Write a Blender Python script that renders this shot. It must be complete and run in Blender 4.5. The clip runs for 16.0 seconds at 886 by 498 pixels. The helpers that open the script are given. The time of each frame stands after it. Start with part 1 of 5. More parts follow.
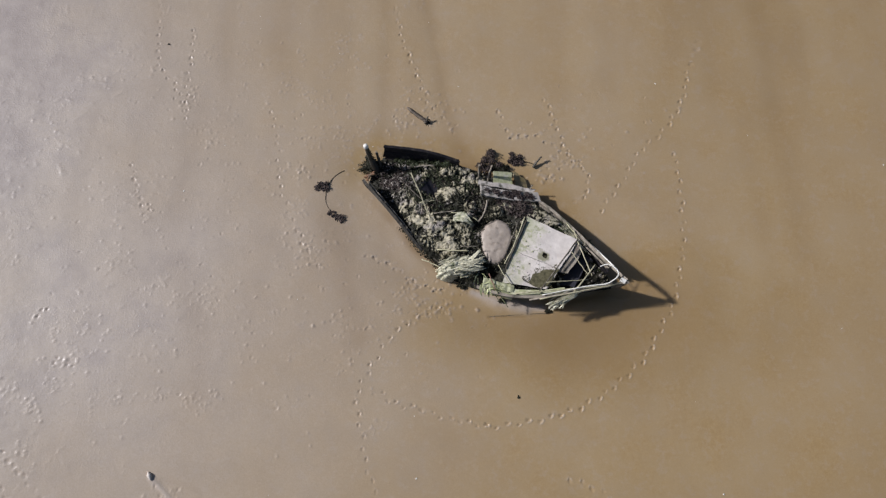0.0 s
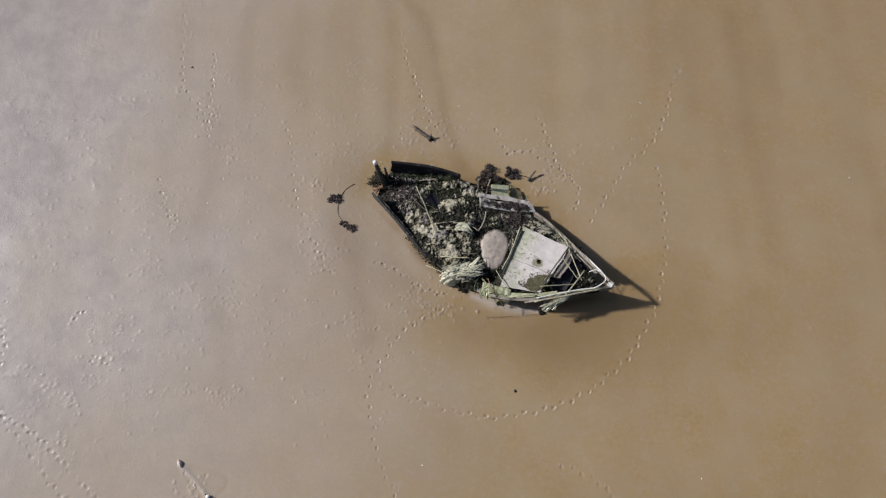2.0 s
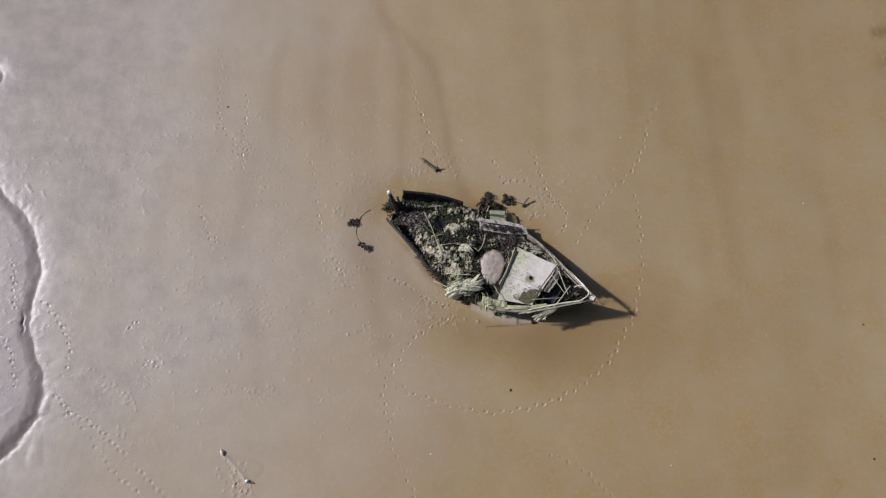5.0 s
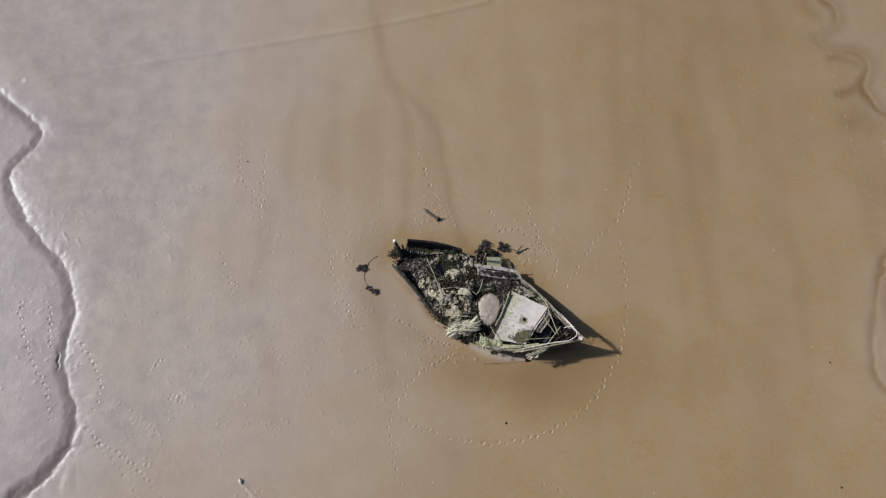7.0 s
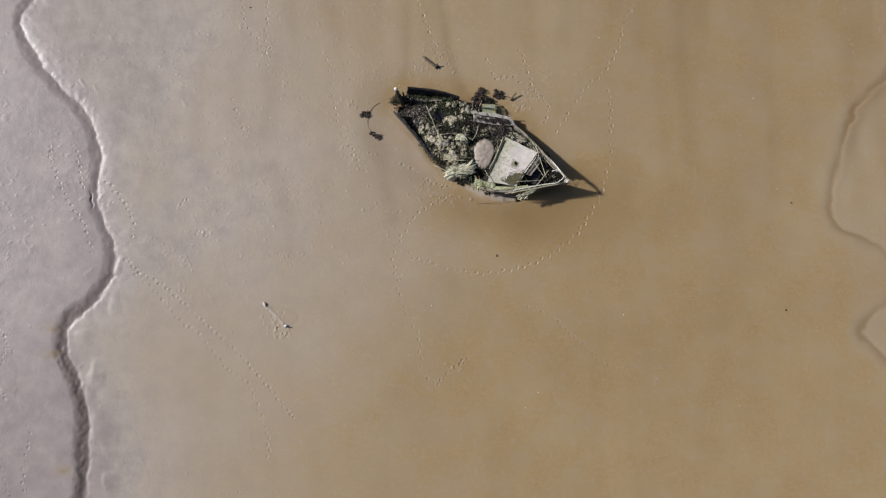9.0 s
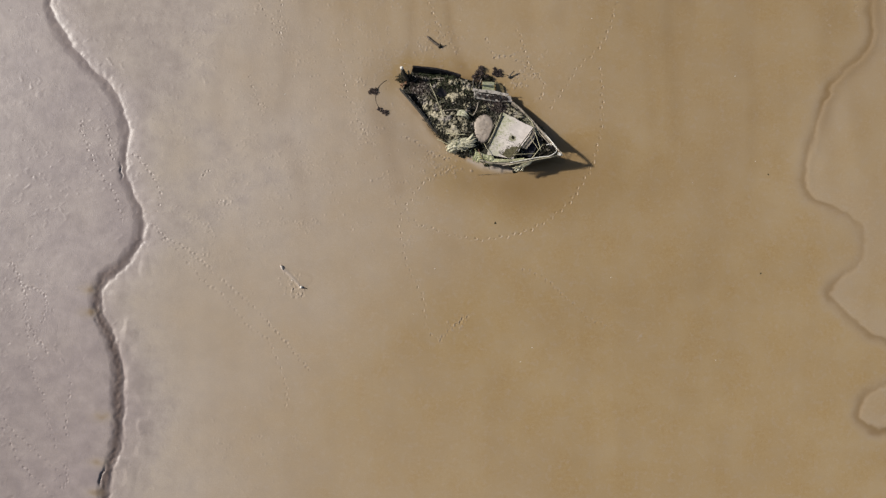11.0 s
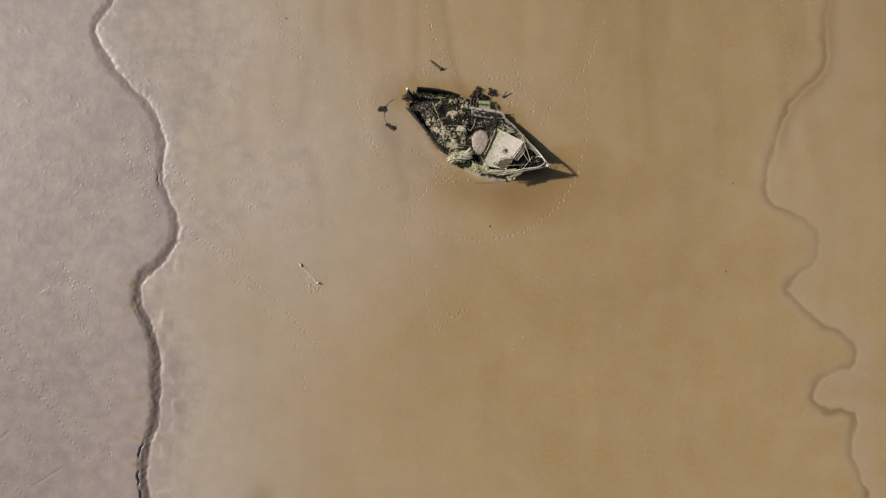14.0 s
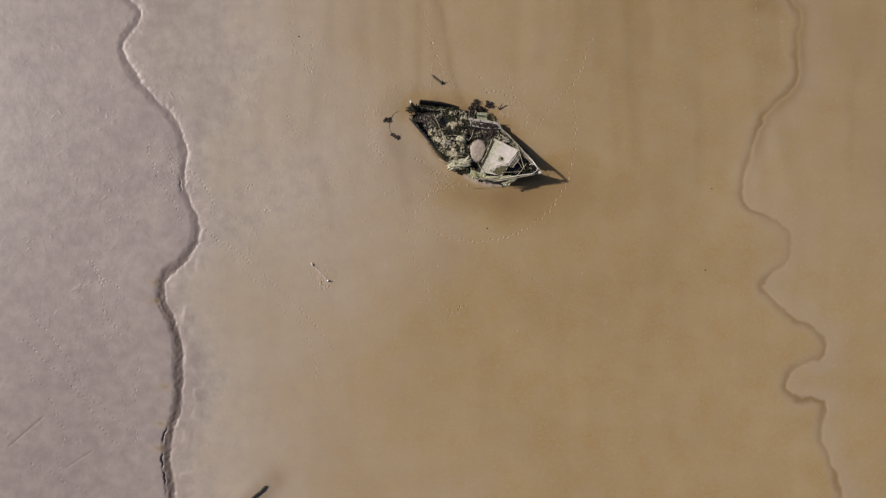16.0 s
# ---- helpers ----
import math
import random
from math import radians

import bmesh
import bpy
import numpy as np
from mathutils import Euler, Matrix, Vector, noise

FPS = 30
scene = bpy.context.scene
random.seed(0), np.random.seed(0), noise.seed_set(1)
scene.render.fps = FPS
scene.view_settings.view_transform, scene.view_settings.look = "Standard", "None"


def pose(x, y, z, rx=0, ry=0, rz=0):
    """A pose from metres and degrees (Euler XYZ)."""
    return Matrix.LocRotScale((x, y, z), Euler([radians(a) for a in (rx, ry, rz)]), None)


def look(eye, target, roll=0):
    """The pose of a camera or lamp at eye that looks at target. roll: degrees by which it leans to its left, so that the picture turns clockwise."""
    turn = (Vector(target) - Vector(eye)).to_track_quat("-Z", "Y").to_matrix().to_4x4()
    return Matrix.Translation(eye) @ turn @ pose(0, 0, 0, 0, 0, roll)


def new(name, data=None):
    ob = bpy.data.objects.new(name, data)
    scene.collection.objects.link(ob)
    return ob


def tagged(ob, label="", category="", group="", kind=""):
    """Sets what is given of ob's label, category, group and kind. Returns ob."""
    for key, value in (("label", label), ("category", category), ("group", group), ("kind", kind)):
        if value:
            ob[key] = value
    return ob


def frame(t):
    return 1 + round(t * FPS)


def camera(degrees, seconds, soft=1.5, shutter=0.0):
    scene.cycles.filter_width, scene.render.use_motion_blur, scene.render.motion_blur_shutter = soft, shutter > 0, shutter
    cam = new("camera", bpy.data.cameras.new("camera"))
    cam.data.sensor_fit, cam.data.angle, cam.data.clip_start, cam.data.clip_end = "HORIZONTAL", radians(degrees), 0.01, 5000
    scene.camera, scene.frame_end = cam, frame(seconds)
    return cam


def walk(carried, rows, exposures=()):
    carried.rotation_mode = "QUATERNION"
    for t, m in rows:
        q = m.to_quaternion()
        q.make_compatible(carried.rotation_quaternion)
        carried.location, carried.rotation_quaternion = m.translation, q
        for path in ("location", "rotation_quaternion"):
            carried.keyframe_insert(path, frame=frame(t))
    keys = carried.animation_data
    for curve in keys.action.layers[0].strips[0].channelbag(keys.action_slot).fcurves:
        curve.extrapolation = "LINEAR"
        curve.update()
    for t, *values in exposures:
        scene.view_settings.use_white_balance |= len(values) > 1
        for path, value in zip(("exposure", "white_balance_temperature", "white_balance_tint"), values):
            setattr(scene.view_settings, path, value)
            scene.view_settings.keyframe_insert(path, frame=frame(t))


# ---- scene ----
cam = camera(66.0, 16.0, 1.3)
# seconds, place, tilt up from straight down, lean, heading
PATH = [
    (0, -0.773, -3.161, 10.962, 14.53, -0.19, 0.49),
    (0.5, -0.796, -3.201, 11.200, 14.63, -0.26, 0.44),
    (1, -0.817, -3.238, 11.455, 14.66, -0.31, 0.39),
    (1.5, -0.836, -3.272, 11.724, 14.62, -0.30, 0.36),
    (2, -0.852, -3.302, 12.006, 14.53, -0.28, 0.33),
    (2.5, -0.866, -3.329, 12.300, 14.47, -0.21, 0.30),
    (3, -0.879, -3.353, 12.604, 14.51, -0.24, 0.29),
    (3.5, -0.890, -3.374, 12.917, 14.56, -0.24, 0.27),
    (6, -0.924, -3.442, 14.575, 14.58, 0.04, 0.29),
    (6.5, -0.928, -3.450, 14.919, 15.39, -0.00, 0.30),
    (7, -0.930, -3.455, 15.267, 17.07, -0.05, 0.32),
    (7.5, -0.932, -3.459, 15.616, 18.34, -0.05, 0.33),
    (8, -0.932, -3.462, 15.968, 13.60, -0.12, 0.36),
    (8.5, -0.932, -3.463, 16.322, 8.15, -0.17, 0.38),
    (9, -0.932, -3.462, 16.678, 3.09, -0.22, 0.40),
    (9.2, -0.932, -3.462, 16.821, 1.35, -0.25, 0.41),
    (9.4, -0.931, -3.460, 16.964, 0.45, -0.23, 0.42),
    (9.6, -0.930, -3.459, 17.108, 0.15, -0.20, 0.43),
    (10, -0.928, -3.456, 17.396, 0.10, -0.15, 0.45),
    (10.7, -0.926, -3.451, 17.903, 0.10, -0.04, 0.48),
    (11.5, -0.923, -3.445, 18.491, 0.09, 0.07, 0.52),
    (12, -0.920, -3.440, 18.862, 0.06, 0.09, 0.54),
    (12.5, -0.917, -3.433, 19.239, 0.02, 0.11, 0.56),
    (13, -0.914, -3.426, 19.621, 0.02, 0.11, 0.58),
    (13.5, -0.910, -3.419, 20.009, 0.02, 0.11, 0.59),
    (14, -0.907, -3.412, 20.404, 0.00, 0.13, 0.60),
    (14.5, -0.903, -3.404, 20.808, -0.01, 0.17, 0.61),
    (15, -0.900, -3.396, 21.221, -0.01, 0.21, 0.61),
    (15.5, -0.897, -3.388, 21.646, -0.03, 0.21, 0.61),
    (16, -0.893, -3.380, 22.083, -0.05, 0.21, 0.61),
]
EXPOSURES = [(0.0, 0.11, 5900, 11.5), (7.5, 0.08, 6000, 11), (9.0, 0.12, 6100, 9.5), (11.5, 0.14, 6650, 9), (13.5, 0.11, 7000, 8.7), (16.0, 0.01, 6720, 12.5)]
walk(cam, [(t, pose(x, y, z, rx, ry, rz)) for t, x, y, z, rx, ry, rz in PATH], EXPOSURES)

# ---------------------------------------------------------------- light
SUN_ELEVATION = radians(32)
SUN_TOWARDS = Vector((-0.975, 0.222, 0)).normalized()      # the side that the sun stands on
world = bpy.data.worlds.new("world")
scene.world = world
world.use_nodes = True
wn = world.node_tree.nodes
sky = wn.new("ShaderNodeTexSky")
sky.sky_type = "NISHITA"
sky.sun_disc = False
sky.sun_elevation = SUN_ELEVATION
sky.sun_rotation = math.atan2(SUN_TOWARDS.x, SUN_TOWARDS.y)
sky.dust_density = 2.0
wn["Background"].inputs["Strength"].default_value = 0.058
world.node_tree.links.new(sky.outputs["Color"], wn["Background"].inputs["Color"])

sun_data = bpy.data.lights.new("sun", "SUN")
sun_data.energy = 4.65
sun_data.angle = radians(3.0)
sun_data.color = (1.0, 0.96, 0.90)
sun = new("sun", sun_data)
ray = Vector((SUN_TOWARDS.x * math.cos(SUN_ELEVATION), SUN_TOWARDS.y * math.cos(SUN_ELEVATION), math.sin(SUN_ELEVATION)))
sun.matrix_world = look(ray * 60, (0, 0, 0))


# ---------------------------------------------------------------- materials
def material(name, c1, c2, scale=8.0, rough=(0.6, 0.85), bump=0.3, bump_scale=60.0, bump_depth=0.01, c3=None, c3_scale=2.0, c3_at=(0.5, 0.65),
             grain=None, metallic=0.0, specular=0.5, vary=0.0):
    """A worn surface: two tones mixed by fine noise, a third in larger stains, fine relief; grain stretches the noise along an axis."""
    m = bpy.data.materials.new(name)
    m.use_nodes = True
    n, l = m.node_tree.nodes, m.node_tree.links
    b = n["Principled BSDF"]
    co = n.new("ShaderNodeTexCoord")
    mp = n.new("ShaderNodeMapping")
    l.new(co.outputs["Object"], mp.inputs["Vector"])
    if grain:
        mp.inputs["Scale"].default_value = grain
    tex = n.new("ShaderNodeTexNoise")
    tex.inputs["Scale"].default_value, tex.inputs["Detail"].default_value = scale, 6
    tex.inputs["Roughness"].default_value = 0.65
    l.new(mp.outputs["Vector"], tex.inputs["Vector"])
    ramp = n.new("ShaderNodeValToRGB")
    ramp.color_ramp.elements[0].position, ramp.color_ramp.elements[1].position = 0.35, 0.65
    ramp.color_ramp.elements[0].color, ramp.color_ramp.elements[1].color = (*c1, 1), (*c2, 1)
    l.new(tex.outputs["Fac"], ramp.inputs["Fac"])
    colour = ramp.outputs["Color"]
    if c3:
        big = n.new("ShaderNodeTexNoise")
        big.inputs["Scale"].default_value, big.inputs["Detail"].default_value = c3_scale, 5
        l.new(co.outputs["Object"], big.inputs["Vector"])
        step = n.new("ShaderNodeMapRange")
        step.inputs["From Min"].default_value, step.inputs["From Max"].default_value = c3_at
        l.new(big.outputs["Fac"], step.inputs["Value"])
        mix = n.new("ShaderNodeMix")
        mix.data_type = "RGBA"
        l.new(step.outputs["Result"], mix.inputs["Factor"])
        l.new(colour, mix.inputs["A"])
        mix.inputs["B"].default_value = (*c3, 1)
        colour = mix.outputs["Result"]
    if vary:
        info = n.new("ShaderNodeObjectInfo") if vary > 0 else n.new("ShaderNodeNewGeometry")
        hsv = n.new("ShaderNodeHueSaturation")
        val = n.new("ShaderNodeMapRange")
        val.inputs["To Min"].default_value, val.inputs["To Max"].default_value = 1 - abs(vary), 1 + abs(vary)
        l.new(info.outputs["Random" if vary > 0 else "Random Per Island"], val.inputs["Value"])
        l.new(val.outputs["Result"], hsv.inputs["Value"])
        l.new(colour, hsv.inputs["Color"])
        colour = hsv.outputs["Color"]
    l.new(colour, b.inputs["Base Color"])
    ro = n.new("ShaderNodeMapRange")
    ro.inputs["To Min"].default_value, ro.inputs["To Max"].default_value = rough
    l.new(tex.outputs["Fac"], ro.inputs["Value"])
    l.new(ro.outputs["Result"], b.inputs["Roughness"])
    fine = n.new("ShaderNodeTexNoise")
    fine.inputs["Scale"].default_value, fine.inputs["Detail"].default_value = bump_scale, 4
    l.new(mp.outputs["Vector"], fine.inputs["Vector"])
    bu = n.new("ShaderNodeBump")
    bu.inputs["Strength"].default_value, bu.inputs["Distance"].default_value = bump, bump_depth
    l.new(fine.outputs["Fac"], bu.inputs["Height"])
    l.new(bu.outputs["Normal"], b.inputs["Normal"])
    b.inputs["Metallic"].default_value = metallic
    b.inputs["Specular IOR Level"].default_value = specular
    return m


def mudflat_material():
    """Wet silt: greyer and lumpier where it has drained, browner and smoother under a film of water."""
    m = bpy.data.materials.new("wet_silt")
    m.use_nodes = True
    n, l = m.node_tree.nodes, m.node_tree.links
    b = n["Principled BSDF"]
    co = n.new("ShaderNodeTexCoord")
    film = n.new("ShaderNodeAttribute")
    film.attribute_name = "film"
    stain_and_shade = n.new("ShaderNodeAttribute")
    stain_and_shade.attribute_name = "stain_and_shade"

    def noise_tex(scale, detail=5, rough=0.6):
        t = n.new("ShaderNodeTexNoise")
        t.inputs["Scale"].default_value, t.inputs["Detail"].default_value, t.inputs["Roughness"].default_value = scale, detail, rough
        l.new(co.outputs["Object"], t.inputs["Vector"])
        return t

    def mixed(fac, a, bb):
        x = n.new("ShaderNodeMix")
        x.data_type = "RGBA"
        for sock, v in (("Factor", fac), ("A", a), ("B", bb)):
            if isinstance(v, (tuple, float)):
                x.inputs[sock].default_value = v
            else:
                l.new(v, x.inputs[sock])
        return x.outputs["Result"]

    def ranged(v, a, bb, c, d):
        x = n.new("ShaderNodeMapRange")
        for sock, q in (("From Min", a), ("From Max", bb), ("To Min", c), ("To Max", d)):
            x.inputs[sock].default_value = q
        l.new(v, x.inputs["Value"])
        return x.outputs["Result"]

    broad, mid, fine = noise_tex(0.35, 4), noise_tex(2.2, 5), noise_tex(38, 4)
    drained = mixed(ranged(mid.outputs["Fac"], 0.35, 0.65, 0.0, 1.0), DRAINED[0], DRAINED[1])
    wet = mixed(ranged(broad.outputs["Fac"], 0.35, 0.65, 0.0, 1.0), WET[0], WET[1])
    silt = mixed(ranged(mid.outputs["Fac"], 0.35, 0.65, 0.0, 1.0), SOFT[0], SOFT[1])
    cloudy, speckle = noise_tex(1.1, 8, 0.72), noise_tex(11, 7, 0.78)
    ragged = n.new("ShaderNodeMath")                       # the edge of the film is cloudy, not a line
    ragged.operation = "MULTIPLY_ADD"
    l.new(cloudy.outputs["Fac"], ragged.inputs[0])
    ragged.inputs[1].default_value = 0.50
    l.new(film.outputs["Fac"], ragged.inputs[2])
    rust = mixed(ranged(speckle.outputs["Fac"], 0.40, 0.62, 0.0, 1.0), RUSTY[0], RUSTY[1])
    wet = mixed(ranged(cloudy.outputs["Fac"], 0.40, 0.66, 0.0, 0.75), wet, rust)
    wet = mixed(ranged(noise_tex(5.5, 6, 0.7).outputs["Fac"], 0.52, 0.75, 0.0, 0.38), wet, SOFT[0])
    base = mixed(ranged(ragged.outputs["Value"], 0.20, 0.62, 0.0, 1.0), drained, silt)
    base = mixed(ranged(ragged.outputs["Value"], 0.54, 1.34, 0.0, 1.0), base, wet)
    base = mixed(ranged(fine.outputs["Fac"], 0.3, 0.7, 0.0, 0.26), base, WET[2])
    # this mask holds real stains and also shade painted into the colour
    base = mixed(ranged(stain_and_shade.outputs["Fac"], 0.0, 1.0, 0.0, 1.0), base, mixed(ranged(film.outputs["Fac"], 0.15, 0.75, 0.0, 1.0), STAIN_AND_SHADE_DRAINED, STAIN_AND_SHADE))
    l.new(base, b.inputs["Base Color"])
    l.new(ranged(film.outputs["Fac"], 0.0, 1.0, ROUGH[0], ROUGH[1]), b.inputs["Roughness"])
    b.inputs["Specular IOR Level"].default_value = 0.4
    lumps = noise_tex(30, 1.5, 0.5)
    lumps_up = n.new("ShaderNodeMapRange")
    lumps_up.inputs["From Min"].default_value, lumps_up.inputs["From Max"].default_value = 0.50, 0.82
    l.new(lumps.outputs["Fac"], lumps_up.inputs["Value"])
    l.new(ranged(noise_tex(1.7, 3).outputs["Fac"], 0.35, 0.65, 0.25, 1.3), lumps_up.inputs["To Max"])
    grit = noise_tex(150, 3, 0.6)
    add = n.new("ShaderNodeMath")
    add.operation = "MULTIPLY_ADD"
    l.new(grit.outputs["Fac"], add.inputs[0])
    add.inputs[1].default_value = 0.12
    l.new(lumps_up.outputs["Result"], add.inputs[2])
    bu = n.new("ShaderNodeBump")
    bu.inputs["Distance"].default_value = 0.018
    l.new(ranged(film.outputs["Fac"], 0.0, 1.0, 0.13, 0.05), bu.inputs["Strength"])
    l.new(add.outputs["Value"], bu.inputs["Height"])
    l.new(bu.outputs["Normal"], b.inputs["Normal"])
    return m


DRAINED = ((0.247, 0.203, 0.204, 1), (0.293, 0.242, 0.244, 1))
SOFT = ((0.385, 0.323, 0.279, 1), (0.440, 0.372, 0.323, 1))
WET = ((0.320, 0.216, 0.095, 1), (0.368, 0.256, 0.118, 1), (0.23, 0.168, 0.088, 1))
RUSTY = ((0.310, 0.197, 0.081, 1), (0.374, 0.257, 0.122, 1))
STAIN_AND_SHADE, STAIN_AND_SHADE_DRAINED = (0.188, 0.113, 0.043, 1), (0.135, 0.089, 0.068, 1)
ROUGH = (0.44, 0.39)
SILT = mudflat_material()
TARRED = material("tarred_planks", (0.010, 0.008, 0.010), (0.028, 0.024, 0.026), 6, (0.5, 0.8), 0.5, 40, 0.01, (0.075, 0.062, 0.052), 9, (0.58, 0.72), (1, 1, 6), vary=0.25, specular=0.2)
GREYWOOD = material("weathered_wood", (0.16, 0.13, 0.10), (0.34, 0.29, 0.23), 9, (0.65, 0.9), 0.5, 50, 0.008, (0.06, 0.055, 0.035), 6, (0.52, 0.68), (1, 1, 5), vary=0.2)
PALEWOOD = material("bleached_wood", (0.40, 0.345, 0.295), (0.67, 0.60, 0.535), 9, (0.6, 0.85), 0.4, 60, 0.006, (0.10, 0.09, 0.07), 9, (0.50, 0.64), vary=0.15)
GREENBOARD = material("algae_board", (0.25, 0.255, 0.12), (0.46, 0.445, 0.30), 12, (0.6, 0.9), 0.4, 60, 0.006, (0.44, 0.41, 0.34), 7, (0.58, 0.70))
DARKWOOD = material("rotten_wood", (0.03, 0.025, 0.018), (0.09, 0.075, 0.055), 10, (0.55, 0.85), 0.6, 50, 0.01, (0.22, 0.19, 0.15), 8, (0.58, 0.72), vary=0.3)
CLOD = material("pale_mud_clods", (0.18, 0.155, 0.10), (0.42, 0.37, 0.28), 26, (0.55, 0.85), 0.7, 60, 0.01, vary=-0.3)
SANDHEAP = material("pale_silt_heap", (0.31, 0.252, 0.205), (0.39, 0.323, 0.265), 7, (0.5, 0.7), 0.3, 40, 0.008, (0.24, 0.195, 0.15), 12, (0.54, 0.72))
WEED = material("seaweed", (0.009, 0.009, 0.005), (0.032, 0.029, 0.017), 30, (0.5, 0.8), 0.5, 80, 0.004, vary=-0.5, specular=0.15)
GREENWEED = material("green_weed", (0.012, 0.016, 0.006), (0.042, 0.050, 0.020), 30, (0.4, 0.7), 0.5, 80, 0.004, vary=-0.45, specular=0.2)
GREYWEED = material("grey_weed", (0.020, 0.014, 0.013), (0.076, 0.055, 0.048), 30, (0.55, 0.8), 0.5, 80, 0.004, vary=-0.5, specular=0.2)
STRAW = material("reed_straw", (0.36, 0.33, 0.22), (0.64, 0.60, 0.46), 12, (0.5, 0.8), 0.3, 60, 0.003, (0.20, 0.20, 0.09), 12, (0.54, 0.68), vary=-0.5)
GREENSTRAW = material("green_reed_straw", (0.235, 0.245, 0.10), (0.44, 0.445, 0.25), 6, (0.5, 0.8), 0.3, 60, 0.003, vary=-0.4)
POLE = material("pale_stick", (0.22, 0.20, 0.115), (0.44, 0.40, 0.27), 20, (0.5, 0.8), 0.4, 80, 0.003, vary=0.25)
RAIL = material("worn_white_paint", (0.62, 0.59, 0.53), (0.78, 0.75, 0.69), 14, (0.35, 0.6), 0.2, 60, 0.003, (0.25, 0.22, 0.17), 16, (0.6, 0.7))
NAVY = material("navy_paint", (0.007, 0.006, 0.012), (0.018, 0.017, 0.026), 9, (0.5, 0.8), 0.3, 40, 0.006, (0.09, 0.075, 0.055), 8, (0.64, 0.78))
RUST = material("rusted_iron", (0.10, 0.045, 0.02), (0.22, 0.11, 0.05), 20, (0.6, 0.9), 0.5, 60, 0.004, (0.07, 0.05, 0.03), 12, (0.5, 0.65))


def hull_silt():
    """Black rotten silt with patches of pale dried mud where the attribute says so, lilac-grey with slime towards the stern."""
    mt = material("hull_silt", (0.006, 0.006, 0.004), (0.026, 0.024, 0.015), 22, (0.5, 0.8), 0.5, 50, 0.010, (0.11, 0.095, 0.085), 34, (0.60, 0.70), specular=0.15)
    n, l = mt.node_tree.nodes, mt.node_tree.links
    b = n["Principled BSDF"]
    dark = b.inputs["Base Color"].links[0].from_socket
    co, at = n.new("ShaderNodeTexCoord"), n.new("ShaderNodeAttribute")
    at.attribute_name = "pale"

    def noise_tex(scale, detail, rough):
        t = n.new("ShaderNodeTexNoise")
        t.inputs["Scale"].default_value, t.inputs["Detail"].default_value, t.inputs["Roughness"].default_value = scale, detail, rough
        l.new(co.outputs["Object"], t.inputs["Vector"])
        return t.outputs["Fac"]

    def ranged(v, a, bb, c, d):
        x = n.new("ShaderNodeMapRange")
        for sock, q in (("From Min", a), ("From Max", bb), ("To Min", c), ("To Max", d)):
            x.inputs[sock].default_value = q
        l.new(v, x.inputs["Value"])
        return x.outputs["Result"]

    def summed(u, v):
        x = n.new("ShaderNodeMath")
        l.new(u, x.inputs[0])
        l.new(v, x.inputs[1])
        return x.outputs["Value"]

    def mixed(fac, u, v):
        x = n.new("ShaderNodeMix")
        x.data_type = "RGBA"
        l.new(fac, x.inputs["Factor"])
        for sock, q in (("A", u), ("B", v)):
            if isinstance(q, tuple):
                x.inputs[sock].default_value = q
            else:
                l.new(q, x.inputs[sock])
        return x.outputs["Result"]

    level = summed(at.outputs["Fac"], ranged(noise_tex(40, 6, 0.8), 0.3, 0.7, -0.36, 0.26))
    pale = mixed(ranged(level, 0.25, 0.80, 0.0, 1.0), (0.115, 0.100, 0.056, 1), (0.425, 0.375, 0.275, 1))
    axes = n.new("ShaderNodeSeparateXYZ")
    l.new(co.outputs["Object"], axes.inputs["Vector"])
    greyer = summed(noise_tex(4.5, 4, 0.5), ranged(axes.outputs["X"], 0.45, 0.95, 0.16, 0.0))
    pale = mixed(ranged(greyer, 0.55, 0.66, 0.0, 0.8), pale, (0.27, 0.235, 0.22, 1))
    l.new(mixed(ranged(level, 0.22, 0.34, 0.0, 1.0), dark, pale), b.inputs["Base Color"])
    return mt


INNERMUD = hull_silt()


